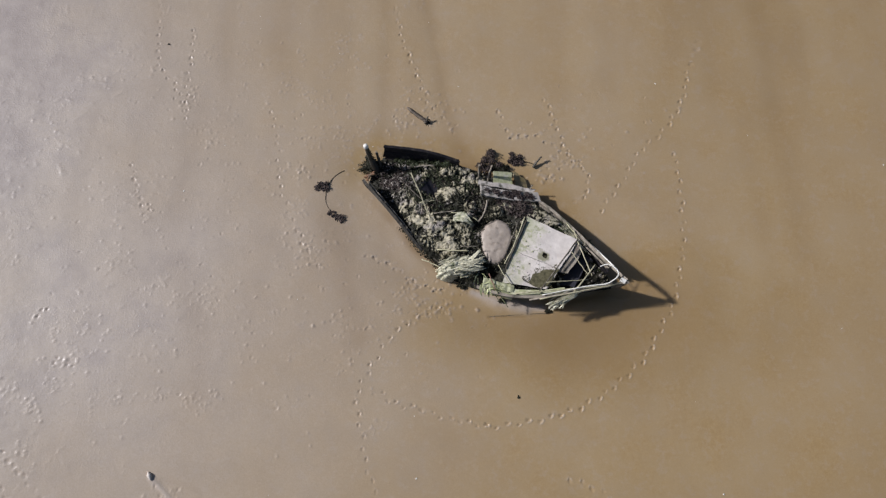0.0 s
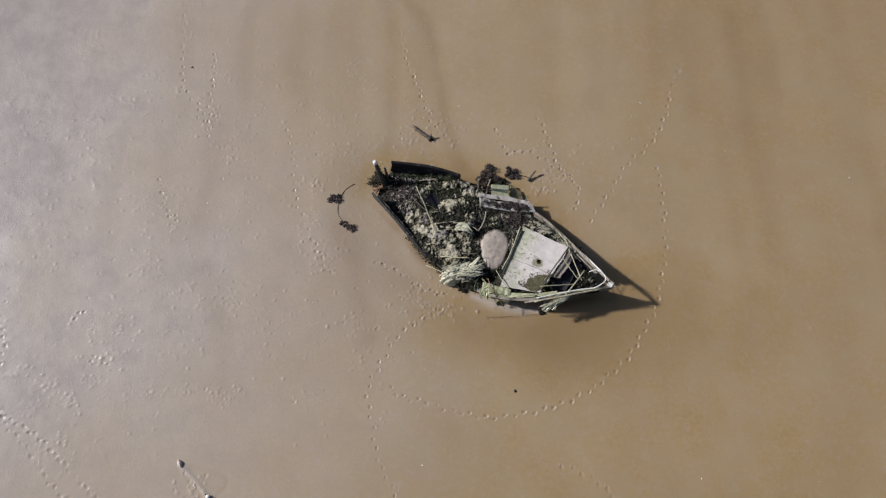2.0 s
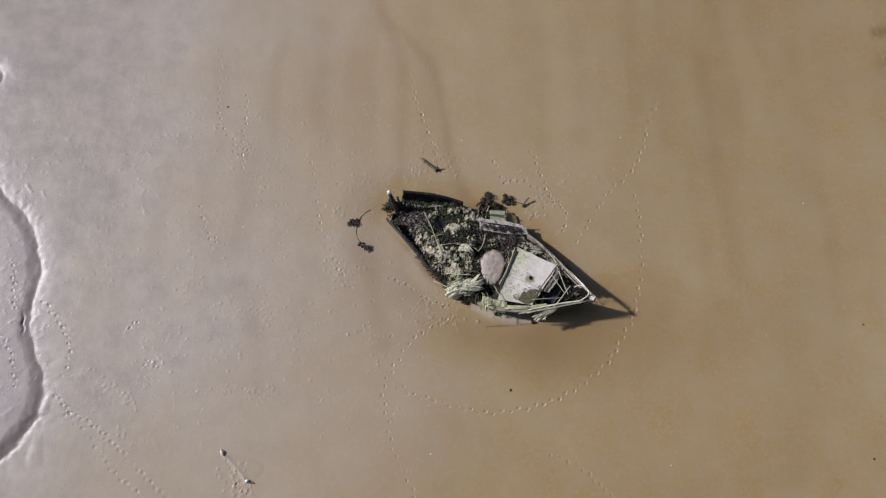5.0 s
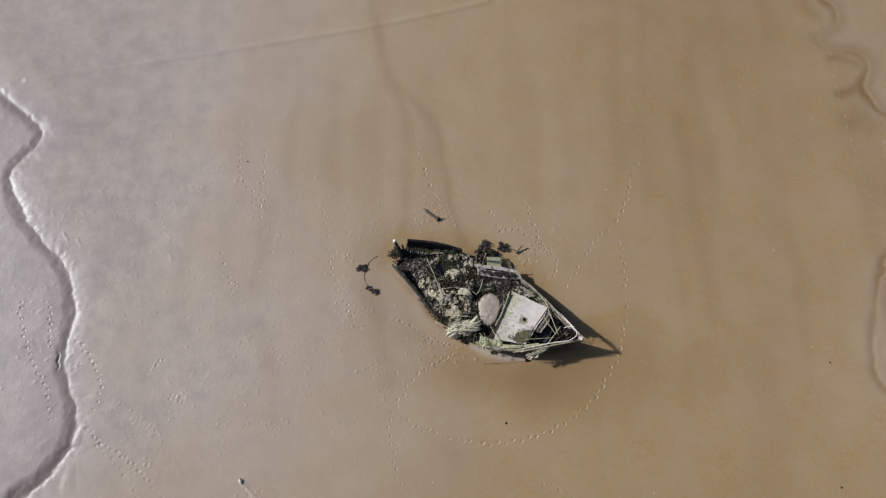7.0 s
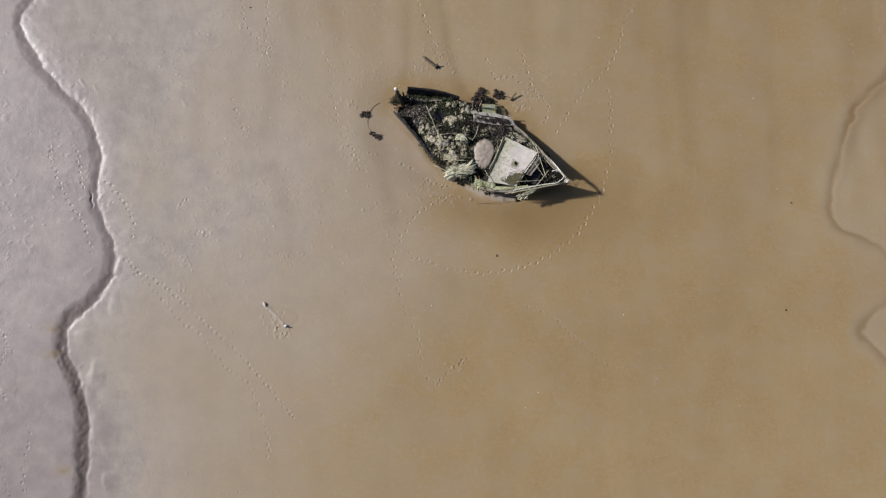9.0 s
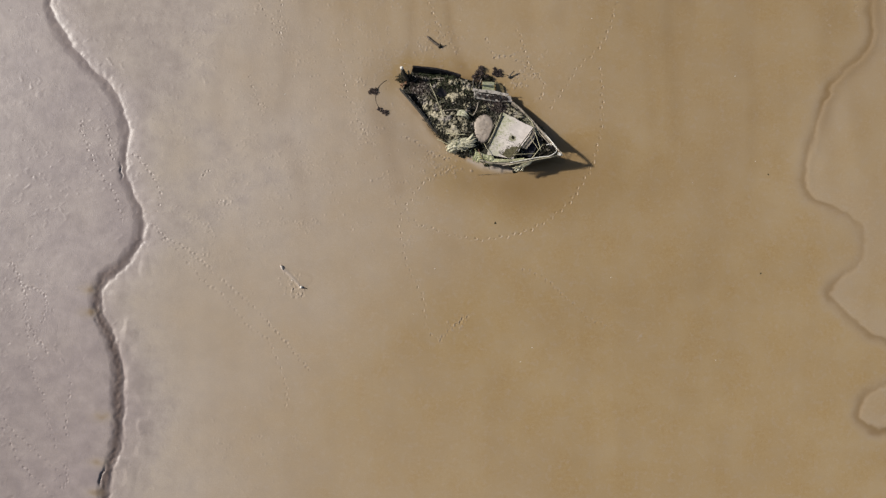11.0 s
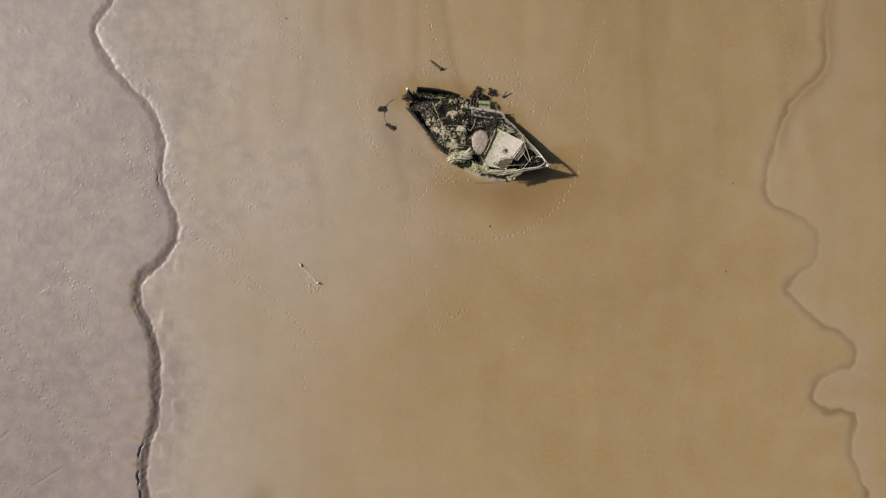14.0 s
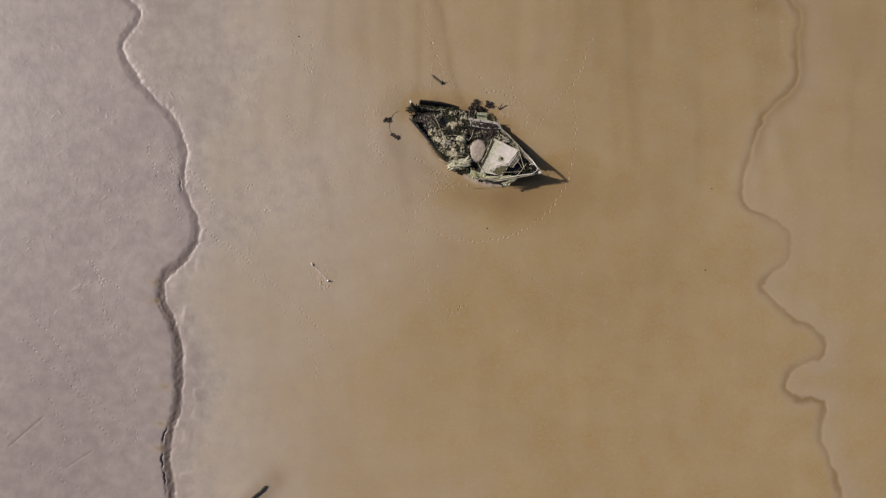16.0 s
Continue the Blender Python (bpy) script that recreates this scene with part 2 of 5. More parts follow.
def deck_material():
    """Silted plywood: pale and pinkish, greened towards one end and round the hole, with dark specks."""
    mt = material("silted_board", (0.53, 0.465, 0.415), (0.68, 0.61, 0.555), 7, (0.45, 0.75), 0.35, 45, 0.006)
    n, l = mt.node_tree.nodes, mt.node_tree.links
    b = n["Principled BSDF"]
    colour = b.inputs["Base Color"].links[0].from_socket
    co, axes = n.new("ShaderNodeTexCoord"), n.new("ShaderNodeSeparateXYZ")
    l.new(co.outputs["Object"], axes.inputs["Vector"])
    hole = n.new("ShaderNodeVectorMath")
    hole.operation = "DISTANCE"
    hole.inputs[1].default_value = (3.20, -0.16, 0.34)
    l.new(co.outputs["Object"], hole.inputs[0])

    def ranged(v, a, bb, c, d):
        x = n.new("ShaderNodeMapRange")
        for sock, q in (("From Min", a), ("From Max", bb), ("To Min", c), ("To Max", d)):
            x.inputs[sock].default_value = q
        l.new(v, x.inputs["Value"])
        return x.outputs["Result"]

    def added(u, v):
        x = n.new("ShaderNodeMath")
        l.new(u, x.inputs[0])
        l.new(v, x.inputs[1])
        return x.outputs["Value"]

    for scale, lean, lo, hi, most, tone in ((5.0, ranged(axes.outputs["X"], 2.70, 3.30, 0.15, -0.16), 0.46, 0.70, 0.75, (0.36, 0.36, 0.21, 1)),
                                            (14.0, ranged(axes.outputs["X"], 2.70, 3.25, 0.09, -0.10), 0.52, 0.62, 0.75, (0.25, 0.25, 0.13, 1)),
                                            (9.0, ranged(hole.outputs["Value"], 0.04, 0.17, 0.30, -0.25), 0.52, 0.68, 0.85, (0.20, 0.19, 0.10, 1)),
                                            (42.0, ranged(axes.outputs["Y"], -0.8, 0.4, 0.02, -0.02), 0.64, 0.70, 0.8, (0.10, 0.095, 0.06, 1))):
        tex = n.new("ShaderNodeTexNoise")
        tex.inputs["Scale"].default_value, tex.inputs["Detail"].default_value, tex.inputs["Roughness"].default_value = scale, 6, 0.7
        l.new(co.outputs["Object"], tex.inputs["Vector"])
        mix = n.new("ShaderNodeMix")
        mix.data_type = "RGBA"
        l.new(ranged(added(tex.outputs["Fac"], lean), lo, hi, 0.0, most), mix.inputs["Factor"])
        l.new(colour, mix.inputs["A"])
        mix.inputs["B"].default_value = tone
        colour = mix.outputs["Result"]
    l.new(colour, b.inputs["Base Color"])
    return mt


PANEL = deck_material()
BLACKSHEET = material("black_sheet", (0.008, 0.007, 0.010), (0.022, 0.020, 0.026), 9, (0.45, 0.7), 0.3, 40, 0.006, (0.09, 0.075, 0.06), 10, (0.6, 0.75), specular=0.3)
CRUST = material("algae_crust", (0.045, 0.040, 0.020), (0.12, 0.105, 0.06), 24, (0.6, 0.9), 0.6, 60, 0.006, vary=-0.35, specular=0.2)

MATTED = material("matted_reed", (0.17, 0.16, 0.08), (0.72, 0.68, 0.54), 5, (0.55, 0.85), 0.5, 40, 0.006, (0.10, 0.11, 0.045), 9, (0.54, 0.68), (3, 22, 3))
LITTER = material("stem_litter", (0.05, 0.05, 0.025), (0.20, 0.185, 0.11), 12, (0.5, 0.8), 0.3, 60, 0.003, vary=-0.6)


# ---------------------------------------------------------------- mudflat
LATTICE = np.random.default_rng(5).uniform(-1, 1, (1024, 1024))


def value_noise(x, y, size, seed):
    """Smooth noise between -1 and 1 over arrays of places, with lumps about size metres wide."""
    u, v = x / size, y / size
    iu, iv = np.floor(u).astype(np.int64), np.floor(v).astype(np.int64)
    fu, fv = u - iu, v - iv
    fu, fv = fu * fu * (3 - 2 * fu), fv * fv * (3 - 2 * fv)

    def corner(a, b):
        return LATTICE[(b + 37 * seed) & 1023, (a + 101 * seed) & 1023]
    top = corner(iu, iv) * (1 - fu) + corner(iu + 1, iv) * fu
    low = corner(iu, iv + 1) * (1 - fu) + corner(iu + 1, iv + 1) * fu
    return top * (1 - fv) + low * fv


def smooth_line(points, step=0.05):
    """A Catmull-Rom line through a few places, as an array of close places."""
    p = [np.array(q, float) for q in points]
    p = [2 * p[0] - p[1]] + p + [2 * p[-1] - p[-2]]
    out = []
    for a, b, c, d in zip(p, p[1:], p[2:], p[3:]):
        k = max(2, int(np.linalg.norm(c - b) / step))
        for t in np.arange(k) / k:
            out.append(0.5 * (2 * b + (c - a) * t + (2 * a - 5 * b + 4 * c - d) * t * t + (3 * b - a - 3 * c + d) * t ** 3))
    return np.array(out + [p[-2]])


# nodes of the sheet: close where the camera looks, ever wider out to the horizon
def axis(lo, fine_lo, fine_hi, hi, fine, before, after):
    a = [np.arange(lo, fine_lo, before), np.arange(fine_lo, fine_hi, fine), np.arange(fine_hi, hi, after)]
    far = np.geomspace(0.15, 2500, 30)
    return np.concatenate([(lo - far)[::-1]] + a + [hi + far])


AX, AY = axis(-15.6, -5.8, 3.6, 13.9, 0.016, 0.022, 0.042), axis(-11.8, -3.6, 3.9, 9.3, 0.016, 0.024, 0.042)
GX, GY = np.meshgrid(AX, AY)
GZ = np.zeros_like(GX)
FILM = np.zeros_like(GX)
STAINS_AND_SHADE = np.zeros_like(GX)
rng = np.random.default_rng(7)


def window(x, y, r):
    """The part of the sheet within r of a place."""
    i0, i1 = np.searchsorted(AX, (x - r, x + r))
    j0, j1 = np.searchsorted(AY, (y - r, y + r))
    return np.s_[j0:j1, i0:i1]


def along(line, reach, flip=False):
    """For the nodes within reach of a line: the slice, the distance, the signed side (right of the way: plus), and the nearest index."""
    lo, hi = line.min(0) - reach, line.max(0) + reach
    i0, i1 = np.searchsorted(AX, (lo[0], hi[0]))
    j0, j1 = np.searchsorted(AY, (lo[1], hi[1]))
    w = np.s_[j0:j1, i0:i1]
    best = np.full(GX[w].shape, 9.0)
    side = np.full(best.shape, -9.0 if flip else 9.0)
    near = np.zeros(best.shape, int)
    way = np.gradient(line, axis=0)
    way /= np.linalg.norm(way, axis=1)[:, None] + 1e-9
    for k, (q, d) in enumerate(zip(line, way)):
        v = window(q[0], q[1], reach)
        vv = np.s_[v[0].start - j0:v[0].stop - j0, v[1].start - i0:v[1].stop - i0]
        if v[0].start < j0 or v[1].start < i0:
            continue
        dx, dy = GX[v] - q[0], GY[v] - q[1]
        dist = np.hypot(dx, dy)
        closer = dist < best[vv]
        best[vv] = np.where(closer, dist, best[vv])
        side[vv] = np.where(closer, dx * d[1] - dy * d[0], side[vv])
        near[vv] = np.where(closer, k, near[vv])
    return w, best, side, near


# --- broad shape and the film of water
LEFT_RILL = smooth_line([(-16.0, 8.6), (-14.0, 6.6), (-12.4, 5.4), (-11.5, 4.72), (-10.95, 4.2), (-11.12, 3.68), (-11.44, 3.25), (-11.37, 2.65), (-10.75, 1.7), (-9.9, 0.85),
                         (-9.53, 0.14), (-9.4, -0.55), (-9.43, -1.41), (-9.25, -2.0), (-9.02, -2.53), (-9.01, -3.22), (-9.31, -3.74), (-9.91, -4.26), (-10.13, -4.7),
                         (-10.02, -5.3), (-9.72, -5.9), (-9.54, -6.6), (-9.5, -7.6), (-9.52, -8.3), (-9.62, -8.95), (-9.8, -9.5), (-9.85, -10.3), (-9.75, -11.1), (-9.6, -13)])
RIGHT_RILL = smooth_line([(8.7, 11.0), (8.77, 9.0), (8.86, 8.4), (9.28, 7.85), (9.15, 7.4), (8.68, 7.02), (8.85, 6.7), (9.62, 6.52), (9.86, 6.15), (9.62, 5.55), (9.88, 5.0), (10.45, 4.3),
                          (10.35, 3.3), (10.44, 2.4), (10.11, 1.8), (9.47, 1.19), (9.08, 0.33), (8.78, -0.71), (8.67, -1.48), (8.93, -1.99), (9.45, -2.25), (10.05, -2.59),
                          (10.27, -3.1), (10.07, -3.7), (9.56, -4.14), (9.34, -4.57), (9.65, -4.91), (10.34, -5.51), (11.03, -5.84), (11.42, -6.27), (11.22, -6.79),
                          (10.36, -7.14), (10.16, -7.75), (10.54, -8.12), (11.23, -8.16), (11.4, -8.42), (11.28, -9.28), (11.59, -10.14), (11.9, -10.9), (12.2, -13)])
left_x = np.interp(AY, LEFT_RILL[::-1, 1], LEFT_RILL[::-1, 0])[:, None]
right_x = np.interp(AY, RIGHT_RILL[::-1, 1], RIGHT_RILL[::-1, 0])[:, None]


def ramp(v, a, b):
    t = np.clip((v - a) / (b - a), 0, 1)
    return t * t * (3 - 2 * t)


TX, TY = GX * 0.82 + GY * 0.57, GY * 0.82 - GX * 0.57               # turned, so that the noise runs along no axis
wave = value_noise(TX, TY, 2.3, 1) * 0.6 + value_noise(TY, TX, 0.9, 2) * 0.3
wide = value_noise(TX, TY, 4.5, 8)
FILM[:] = (1 - (1 - np.clip((GX + 1.6 * wave + 1.6 * wide + 8.7) / 12.5, 0, 1)) ** 1.6) * 0.74 + (0.22 + 0.10 * ramp(-GY, 2.0, 6.0)) * ramp(GX - left_x + 0.5 * wave, -0.1, 1.3)
FILM *= 1 - 0.06 * ramp(GX - right_x + 0.5 * wave, -0.6, 0.8)
fade = np.exp(-(np.maximum(np.abs(GX) - 16, 0) + np.maximum(np.abs(GY) - 12, 0)) / 3)
GZ += 0.012 * value_noise(GX, GY, 3.1, 3) * fade
lumpy = 1 - 0.75 * FILM
GZ += fade * lumpy * (0.0006 * value_noise(TX, TY, 0.21, 4) + 0.0006 * value_noise(TX, TY, 0.12, 5) + 0.00075 * value_noise(TX, TY, 0.085, 9) * (0.6 + 0.6 * value_noise(GX, GY, 0.7, 18)))
pock = np.maximum(value_noise(TX, TY, 0.10, 6) - 0.55, 0)
GZ += fade * lumpy * 0.011 * pock * np.maximum(value_noise(GX, GY, 0.8, 7) + 0.4, 0)

# --- the rills: a steep bank on one side, a soft lip on the other
w, dist, side, near = along(LEFT_RILL, 2.4)
sd = -side                                                           # plus: towards the boat
sd = sd + 0.035 * value_noise(GX[w], GY[w], 0.30, 11) + 0.03 * value_noise(GX[w], GY[w], 0.11, 12)
low = ramp(-GY[w], 1.0, 6.0)                                         # higher and broader towards the lower end
fall = 0.075 + 0.055 * low + 0.02 * value_noise(GX[w] * 0 + 3, GY[w], 0.7, 13)
high = 0.028 + 0.034 * low
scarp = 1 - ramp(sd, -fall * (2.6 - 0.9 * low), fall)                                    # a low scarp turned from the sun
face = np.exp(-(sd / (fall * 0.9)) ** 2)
GZ[w] += (high * scarp * np.exp(-(dist / 1.3) ** 2 * (sd < 0)) + 0.009 * low * face * (value_noise(TX[w], TY[w], 0.075, 17) + 0.6 * value_noise(TY[w], TX[w], 0.12, 33))) * ramp(2.35 - dist, 0, 0.5)
notch = np.maximum(value_noise(GX[w] * 0.3, GY[w], 0.45, 19) - 0.35, 0) * low
GZ[w] -= 0.10 * notch * np.exp(-((sd + fall) / 0.035) ** 2)          # undercut blocks
for ny, half, deep in ((-9.55, 0.17, 0.06), (-10.35, 0.2, 0.06), (-10.9, 0.2, 0.06), (-1.42, 0.2, 0.025)):
    GZ[w] -= deep * np.exp(-((sd + fall * 0.95 + 0.02 * value_noise(GX[w], GY[w], 0.13, 35)) / 0.022) ** 2) * np.exp(-((GY[w] - ny) / half) ** 4)
GZ[w] -= (0.006 + 0.007 * low) * np.exp(-((sd - fall - 0.01) / 0.05) ** 2)
blobs = np.maximum(value_noise(GX[w], GY[w], 0.34, 14) + 0.15, 0)
lip = sd - fall - 0.06
GZ[w] += (0.004 + 0.024 * low) * np.exp(-np.where(lip > 0, lip / 0.55, lip / 0.10) ** 2) * np.minimum(blobs * 1.8, 1) * 0.7
rise = np.maximum(sd - fall, 0)
GZ[w] += (0.044 - 0.024 * low) * (1 - np.exp(-rise / 0.28)) * (1 - ramp(rise, 0.3, 2.2))    # soft swell on the side away from the bank
GZ[w] += 0.0016 * (1 - low) * np.exp(-((rise - 0.15) / 0.14) ** 2) * value_noise(GX[w], GY[w], 0.09, 23)
# shade on the bank's face is painted into its colour too
STAINS_AND_SHADE[w] = np.maximum(STAINS_AND_SHADE[w], (0.22 + 0.53 * low) * face)
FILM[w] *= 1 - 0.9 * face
for sx, sy in ((-10.28, -4.55), (-10.28, -5.17), (-9.92, -7.93), (-9.98, -9.15), (-10.04, -9.95)):                            # brown seepage at the bank's edge
    seep = np.exp(-(((GX[w] - sx) / 0.26) ** 2 + ((GY[w] - sy) / 0.14) ** 2)) * (0.8 + 0.4 * value_noise(GX[w], GY[w], 0.16, 36))
    STAINS_AND_SHADE[w] = np.maximum(STAINS_AND_SHADE[w], 0.62 * seep)
    FILM[w] = np.maximum(FILM[w], 0.50 * seep)
FILM[w] *= 1 - 0.4 * np.exp(-((sd - 0.2) / 0.25) ** 2) * (1 - low)

w, dist, side, near = along(RIGHT_RILL, 1.5)
sd = side + 0.05 * value_noise(GX[w], GY[w], 0.25, 15) + 0.02 * value_noise(GX[w], GY[w], 0.1, 20)
near_it = ramp(1.45 - dist, 0, 0.4)
vary = 0.70 + 0.45 * value_noise(GX[w], GY[w], 0.9, 16)
edge = 0.065 + 0.02 * value_noise(GX[w], GY[w], 0.6, 34)
GZ[w] -= 0.010 * vary * np.exp(-(np.where(sd > 0, sd / 0.16, sd / edge)) ** 2) * near_it
GZ[w] += 0.0022 * vary * np.exp(-((sd + 0.13) / 0.07) ** 2) * near_it            # a thin lip on the far side
FILM[w] -= (FILM[w] - 0.78).clip(0) * near_it * np.exp(-(np.where(sd > 0, sd / 0.30, sd / 0.75)) ** 2) * (0.6 + 0.4 * vary)     # greyer silt laid down along the rill
STAINS_AND_SHADE[w] = np.maximum(STAINS_AND_SHADE[w], 0.70 * vary * np.exp(-(np.where(sd > 0, sd / (0.07 + edge), sd / (edge * 0.9))) ** 2) * near_it)
STAINS_AND_SHADE[w] = np.maximum(STAINS_AND_SHADE[w], 0.30 * ramp(GY[w], -2.5, 1.5) * np.exp(-((sd + 0.12) / 0.2) ** 2) * near_it)

# --- a straight faint drag line, dark runnels behind the wreck, faint streaks
def streak(points, half, depth, dark, rim=0.0):
    w, dist, side, near = along(smooth_line(points, min(0.04, half * 0.2)), half * 3)
    edge = ramp(half * 3 - dist, 0, half)
    GZ[w] -= depth * np.exp(-(dist / half) ** 2) * edge
    if rim:
        GZ[w] += rim * np.exp(-((dist - half * 1.5) / (half * 0.5)) ** 2) * edge
    if dark:
        STAINS_AND_SHADE[w] = np.maximum(STAINS_AND_SHADE[w], dark * np.exp(-(dist / half) ** 2) * edge * (0.85 + 0.18 * value_noise(GX[w], GY[w], 0.5, 21) + 0.12 * value_noise(GX[w], GY[w], 0.17, 22)))


streak([(8.95, 6.42), (9.3, 6.4), (9.6, 6.25)], 0.16, 0.004, 0.5)
streak([(9.0, 5.35), (9.3, 5.45), (9.55, 5.6)], 0.14, 0.004, 0.55)
streak([(8.5, 8.3), (8.62, 7.85), (8.8, 7.7)], 0.2, 0.003, 0.3)
streak([(8.35, 7.55), (8.65, 7.45), (8.95, 7.2)], 0.06, -0.006, 0)
streak([(9.1, 4.6), (9.5, 4.7), (9.7, 4.55)], 0.3, 0.002, 0.3)
streak([(-11.5, 5.65), (-8.7, 6.12), (-3.1, 7.22), (0.2, 8.05)], 0.07, -0.016, 0)
streak([(-2.85, 8.6), (-2.75, 7.6), (-2.3, 5.9), (-1.85, 4.7), (-1.78, 3.2), (-1.82, 1.75)], 0.17, 0.004, 0.22)
streak([(-2.2, 5.7), (-1.5, 4.9), (-1.12, 4.4), (-0.88, 3.3), (-0.74, 2.3), (-0.45, 1.5)], 0.16, 0.005, 0.27)
streak([(-5.0, 2.2), (-5.15, 0.9), (-5.1, -0.4), (-4.75, -1.6), (-4.6, -2.6)], 0.26, 0.002, 0.15)
streak([(4.95, 4.6), (5.05, 2.4), (5.15, 1.2), (5.25, -0.3)], 0.24, 0.002, 0.19)
streak([(5.3, 3.4), (5.1, 2.5), (5.0, 1.9)], 0.22, 0.002, 0.10)
streak([(2.1, 5.5), (2.2, 3.6), (2.15, 2.6)], 0.25, 0.002, 0.12)
streak([(6.9, 5.0), (7.0, 3.0), (6.95, 1.5)], 0.3, 0.002, 0.12)
streak([(-3.6, 5.5), (-3.7, 3.8), (-3.5, 2.6)], 0.25, 0.002, 0.16)
streak([(-6.8, 2.0), (-6.9, 0.4), (-6.7, -0.9)], 0.25, 0.002, 0.07)
streak([(6.2, -1.0), (6.3, -2.6), (6.2, -4.2)], 0.35, 0.002, 0.07)
streak([(3.95, 4.6), (4.0, 2.6)], 0.2, 0.003, 0.10)
streak([(-2.7, 0.2), (-2.3, -0.9), (-2.1, -1.8)], 0.22, 0.002, 0.20)
streak([(-1.75, 0.1), (-1.6, -0.5), (-1.3, -0.9)], 0.16, 0.003, 0.14)
streak([(-15.0, -9.95), (-13.9, -9.0)], 0.035, 0.006, 0.35)
streak([(-13.1, -10.6), (-12.3, -10.08)], 0.035, 0.006, 0.35)
streak([(-6.3, -10.9), (-6.6, -11.2), (-7.2, -11.7)], 0.35, 0.0, 0.45)
streak([(0.0, -1.44), (0.5, -1.43), (1.0, -1.38)], 0.02, 0.006, 0.3)

# --- scoured, wet hollow round the wreck
hull_s = (GX + 1.95) * 0.896 - (GY - 1.05) * 0.443
hull_w = (GX + 1.95) * 0.443 + (GY - 1.05) * 0.896 + 0.15
oval = np.hypot((hull_s - 2.4) / 2.9, hull_w / 1.5) + 0.10 * wave
GZ -= 0.05 * (1 - ramp(oval, 0.75, 1.25))
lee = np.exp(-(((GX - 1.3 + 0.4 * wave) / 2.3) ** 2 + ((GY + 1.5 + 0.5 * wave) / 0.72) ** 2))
# bow: brown stain that also deepens the margin of the hull's shadow
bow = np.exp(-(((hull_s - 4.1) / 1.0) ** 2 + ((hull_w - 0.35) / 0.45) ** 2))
STAINS_AND_SHADE += np.clip(0.48 * lee + 0.18 * bow + 0.09 * (1 - ramp(oval, 0.9, 1.6)) * ramp(GX, -2.5, 1.5), 0, 0.55) * (STAINS_AND_SHADE < 0.6)
# hull's shadow deepened in the mud's colour close under the bow, in a hollow
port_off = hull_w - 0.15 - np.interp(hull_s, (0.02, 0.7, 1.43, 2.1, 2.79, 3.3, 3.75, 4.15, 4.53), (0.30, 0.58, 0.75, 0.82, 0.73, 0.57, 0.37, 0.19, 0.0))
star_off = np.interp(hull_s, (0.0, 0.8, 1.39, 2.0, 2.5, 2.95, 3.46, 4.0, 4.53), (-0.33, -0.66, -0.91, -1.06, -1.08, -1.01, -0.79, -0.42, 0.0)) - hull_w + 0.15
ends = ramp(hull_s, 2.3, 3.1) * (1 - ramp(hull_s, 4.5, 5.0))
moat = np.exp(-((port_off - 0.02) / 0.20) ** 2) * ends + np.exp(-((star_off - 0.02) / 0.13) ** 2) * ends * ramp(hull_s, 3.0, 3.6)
STAINS_AND_SHADE = np.maximum(STAINS_AND_SHADE, 0.9 * np.minimum(moat, 1) * (0.85 + 0.3 * wave))
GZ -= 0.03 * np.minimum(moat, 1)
seep = (np.exp(-((port_off - 0.05) / 0.13) ** 2) + np.exp(-((star_off - 0.05) / 0.10) ** 2)) * ramp(hull_s, -0.2, 0.3) * (1 - ramp(hull_s, 2.2, 2.9))
STAINS_AND_SHADE = np.maximum(STAINS_AND_SHADE, 0.5 * np.minimum(seep, 1) * (0.7 + 0.6 * value_noise(TX, TY, 0.23, 29)))
# darker to the right; passing shade at the far upper right painted in
STAINS_AND_SHADE += 0.13 * ramp(GX + 0.8 * wave, 0.5, 3.5) * (1 - ramp(GX, 6.5, 9.5)) * ramp(GY, -8.5, -4.0) + 0.14 * ramp(GX + GY + wave, 8.0, 14.0) * fade
# faint long stains that the ebb drew out, and cloudy patches
STAINS_AND_SHADE += FILM * fade * (0.17 * np.maximum(value_noise(GX + 0.3 * wave, GY * 0.10, 0.42, 24), 0) * (0.45 + 0.55 * ramp(GY, -3.0, 0.5)) + 0.06 * np.maximum(value_noise(TX, TY, 1.3, 25) + 0.5 * value_noise(TY, TX, 0.5, 28), 0) + 0.05 * np.maximum(value_noise(TX, TY, 0.3, 26), 0))
FILM[:] = np.clip(FILM + 0.5 * lee, 0, 1)

# rust-brown water that stands round the stern and along the port side
halo = np.exp(-(np.maximum(port_off - 0.05, 0) / 0.36) ** 2) * ramp(port_off, -0.3, 0.0) * ramp(hull_s, -0.5, 0.2) * (1 - ramp(hull_s, 2.9, 3.9)) + 0.7 * np.exp(-((hull_s + 0.25) / 0.30) ** 2 - ((hull_w - 0.15) / 0.45) ** 2)
cloud = np.clip(0.55 + 0.75 * value_noise(TX, TY, 0.45, 71) + 0.35 * value_noise(TX, TY, 0.16, 72), 0, 1.2)
STAINS_AND_SHADE += 0.36 * np.minimum(halo, 1) * cloud * (STAINS_AND_SHADE < 0.6)
FILM[:] = np.clip(FILM + 0.5 * np.minimum(halo, 1), 0, 1)

# light reflected by wet mud along the starboard planks, painted as a pale ridge
w, dist, side, near = along(smooth_line([(-0.27, -1.04), (0.13, -1.18), (0.54, -1.27), (0.88, -1.29)], 0.012), 0.30)
taper = np.sin(np.pi * np.clip(near / near.max(), 0.05, 0.95))
dist = dist / (0.6 + 0.5 * taper) + 0.02 * value_noise(GX[w], GY[w], 0.09, 27)
GZ[w] += 0.024 * taper * np.exp(-(dist / 0.09) ** 2)
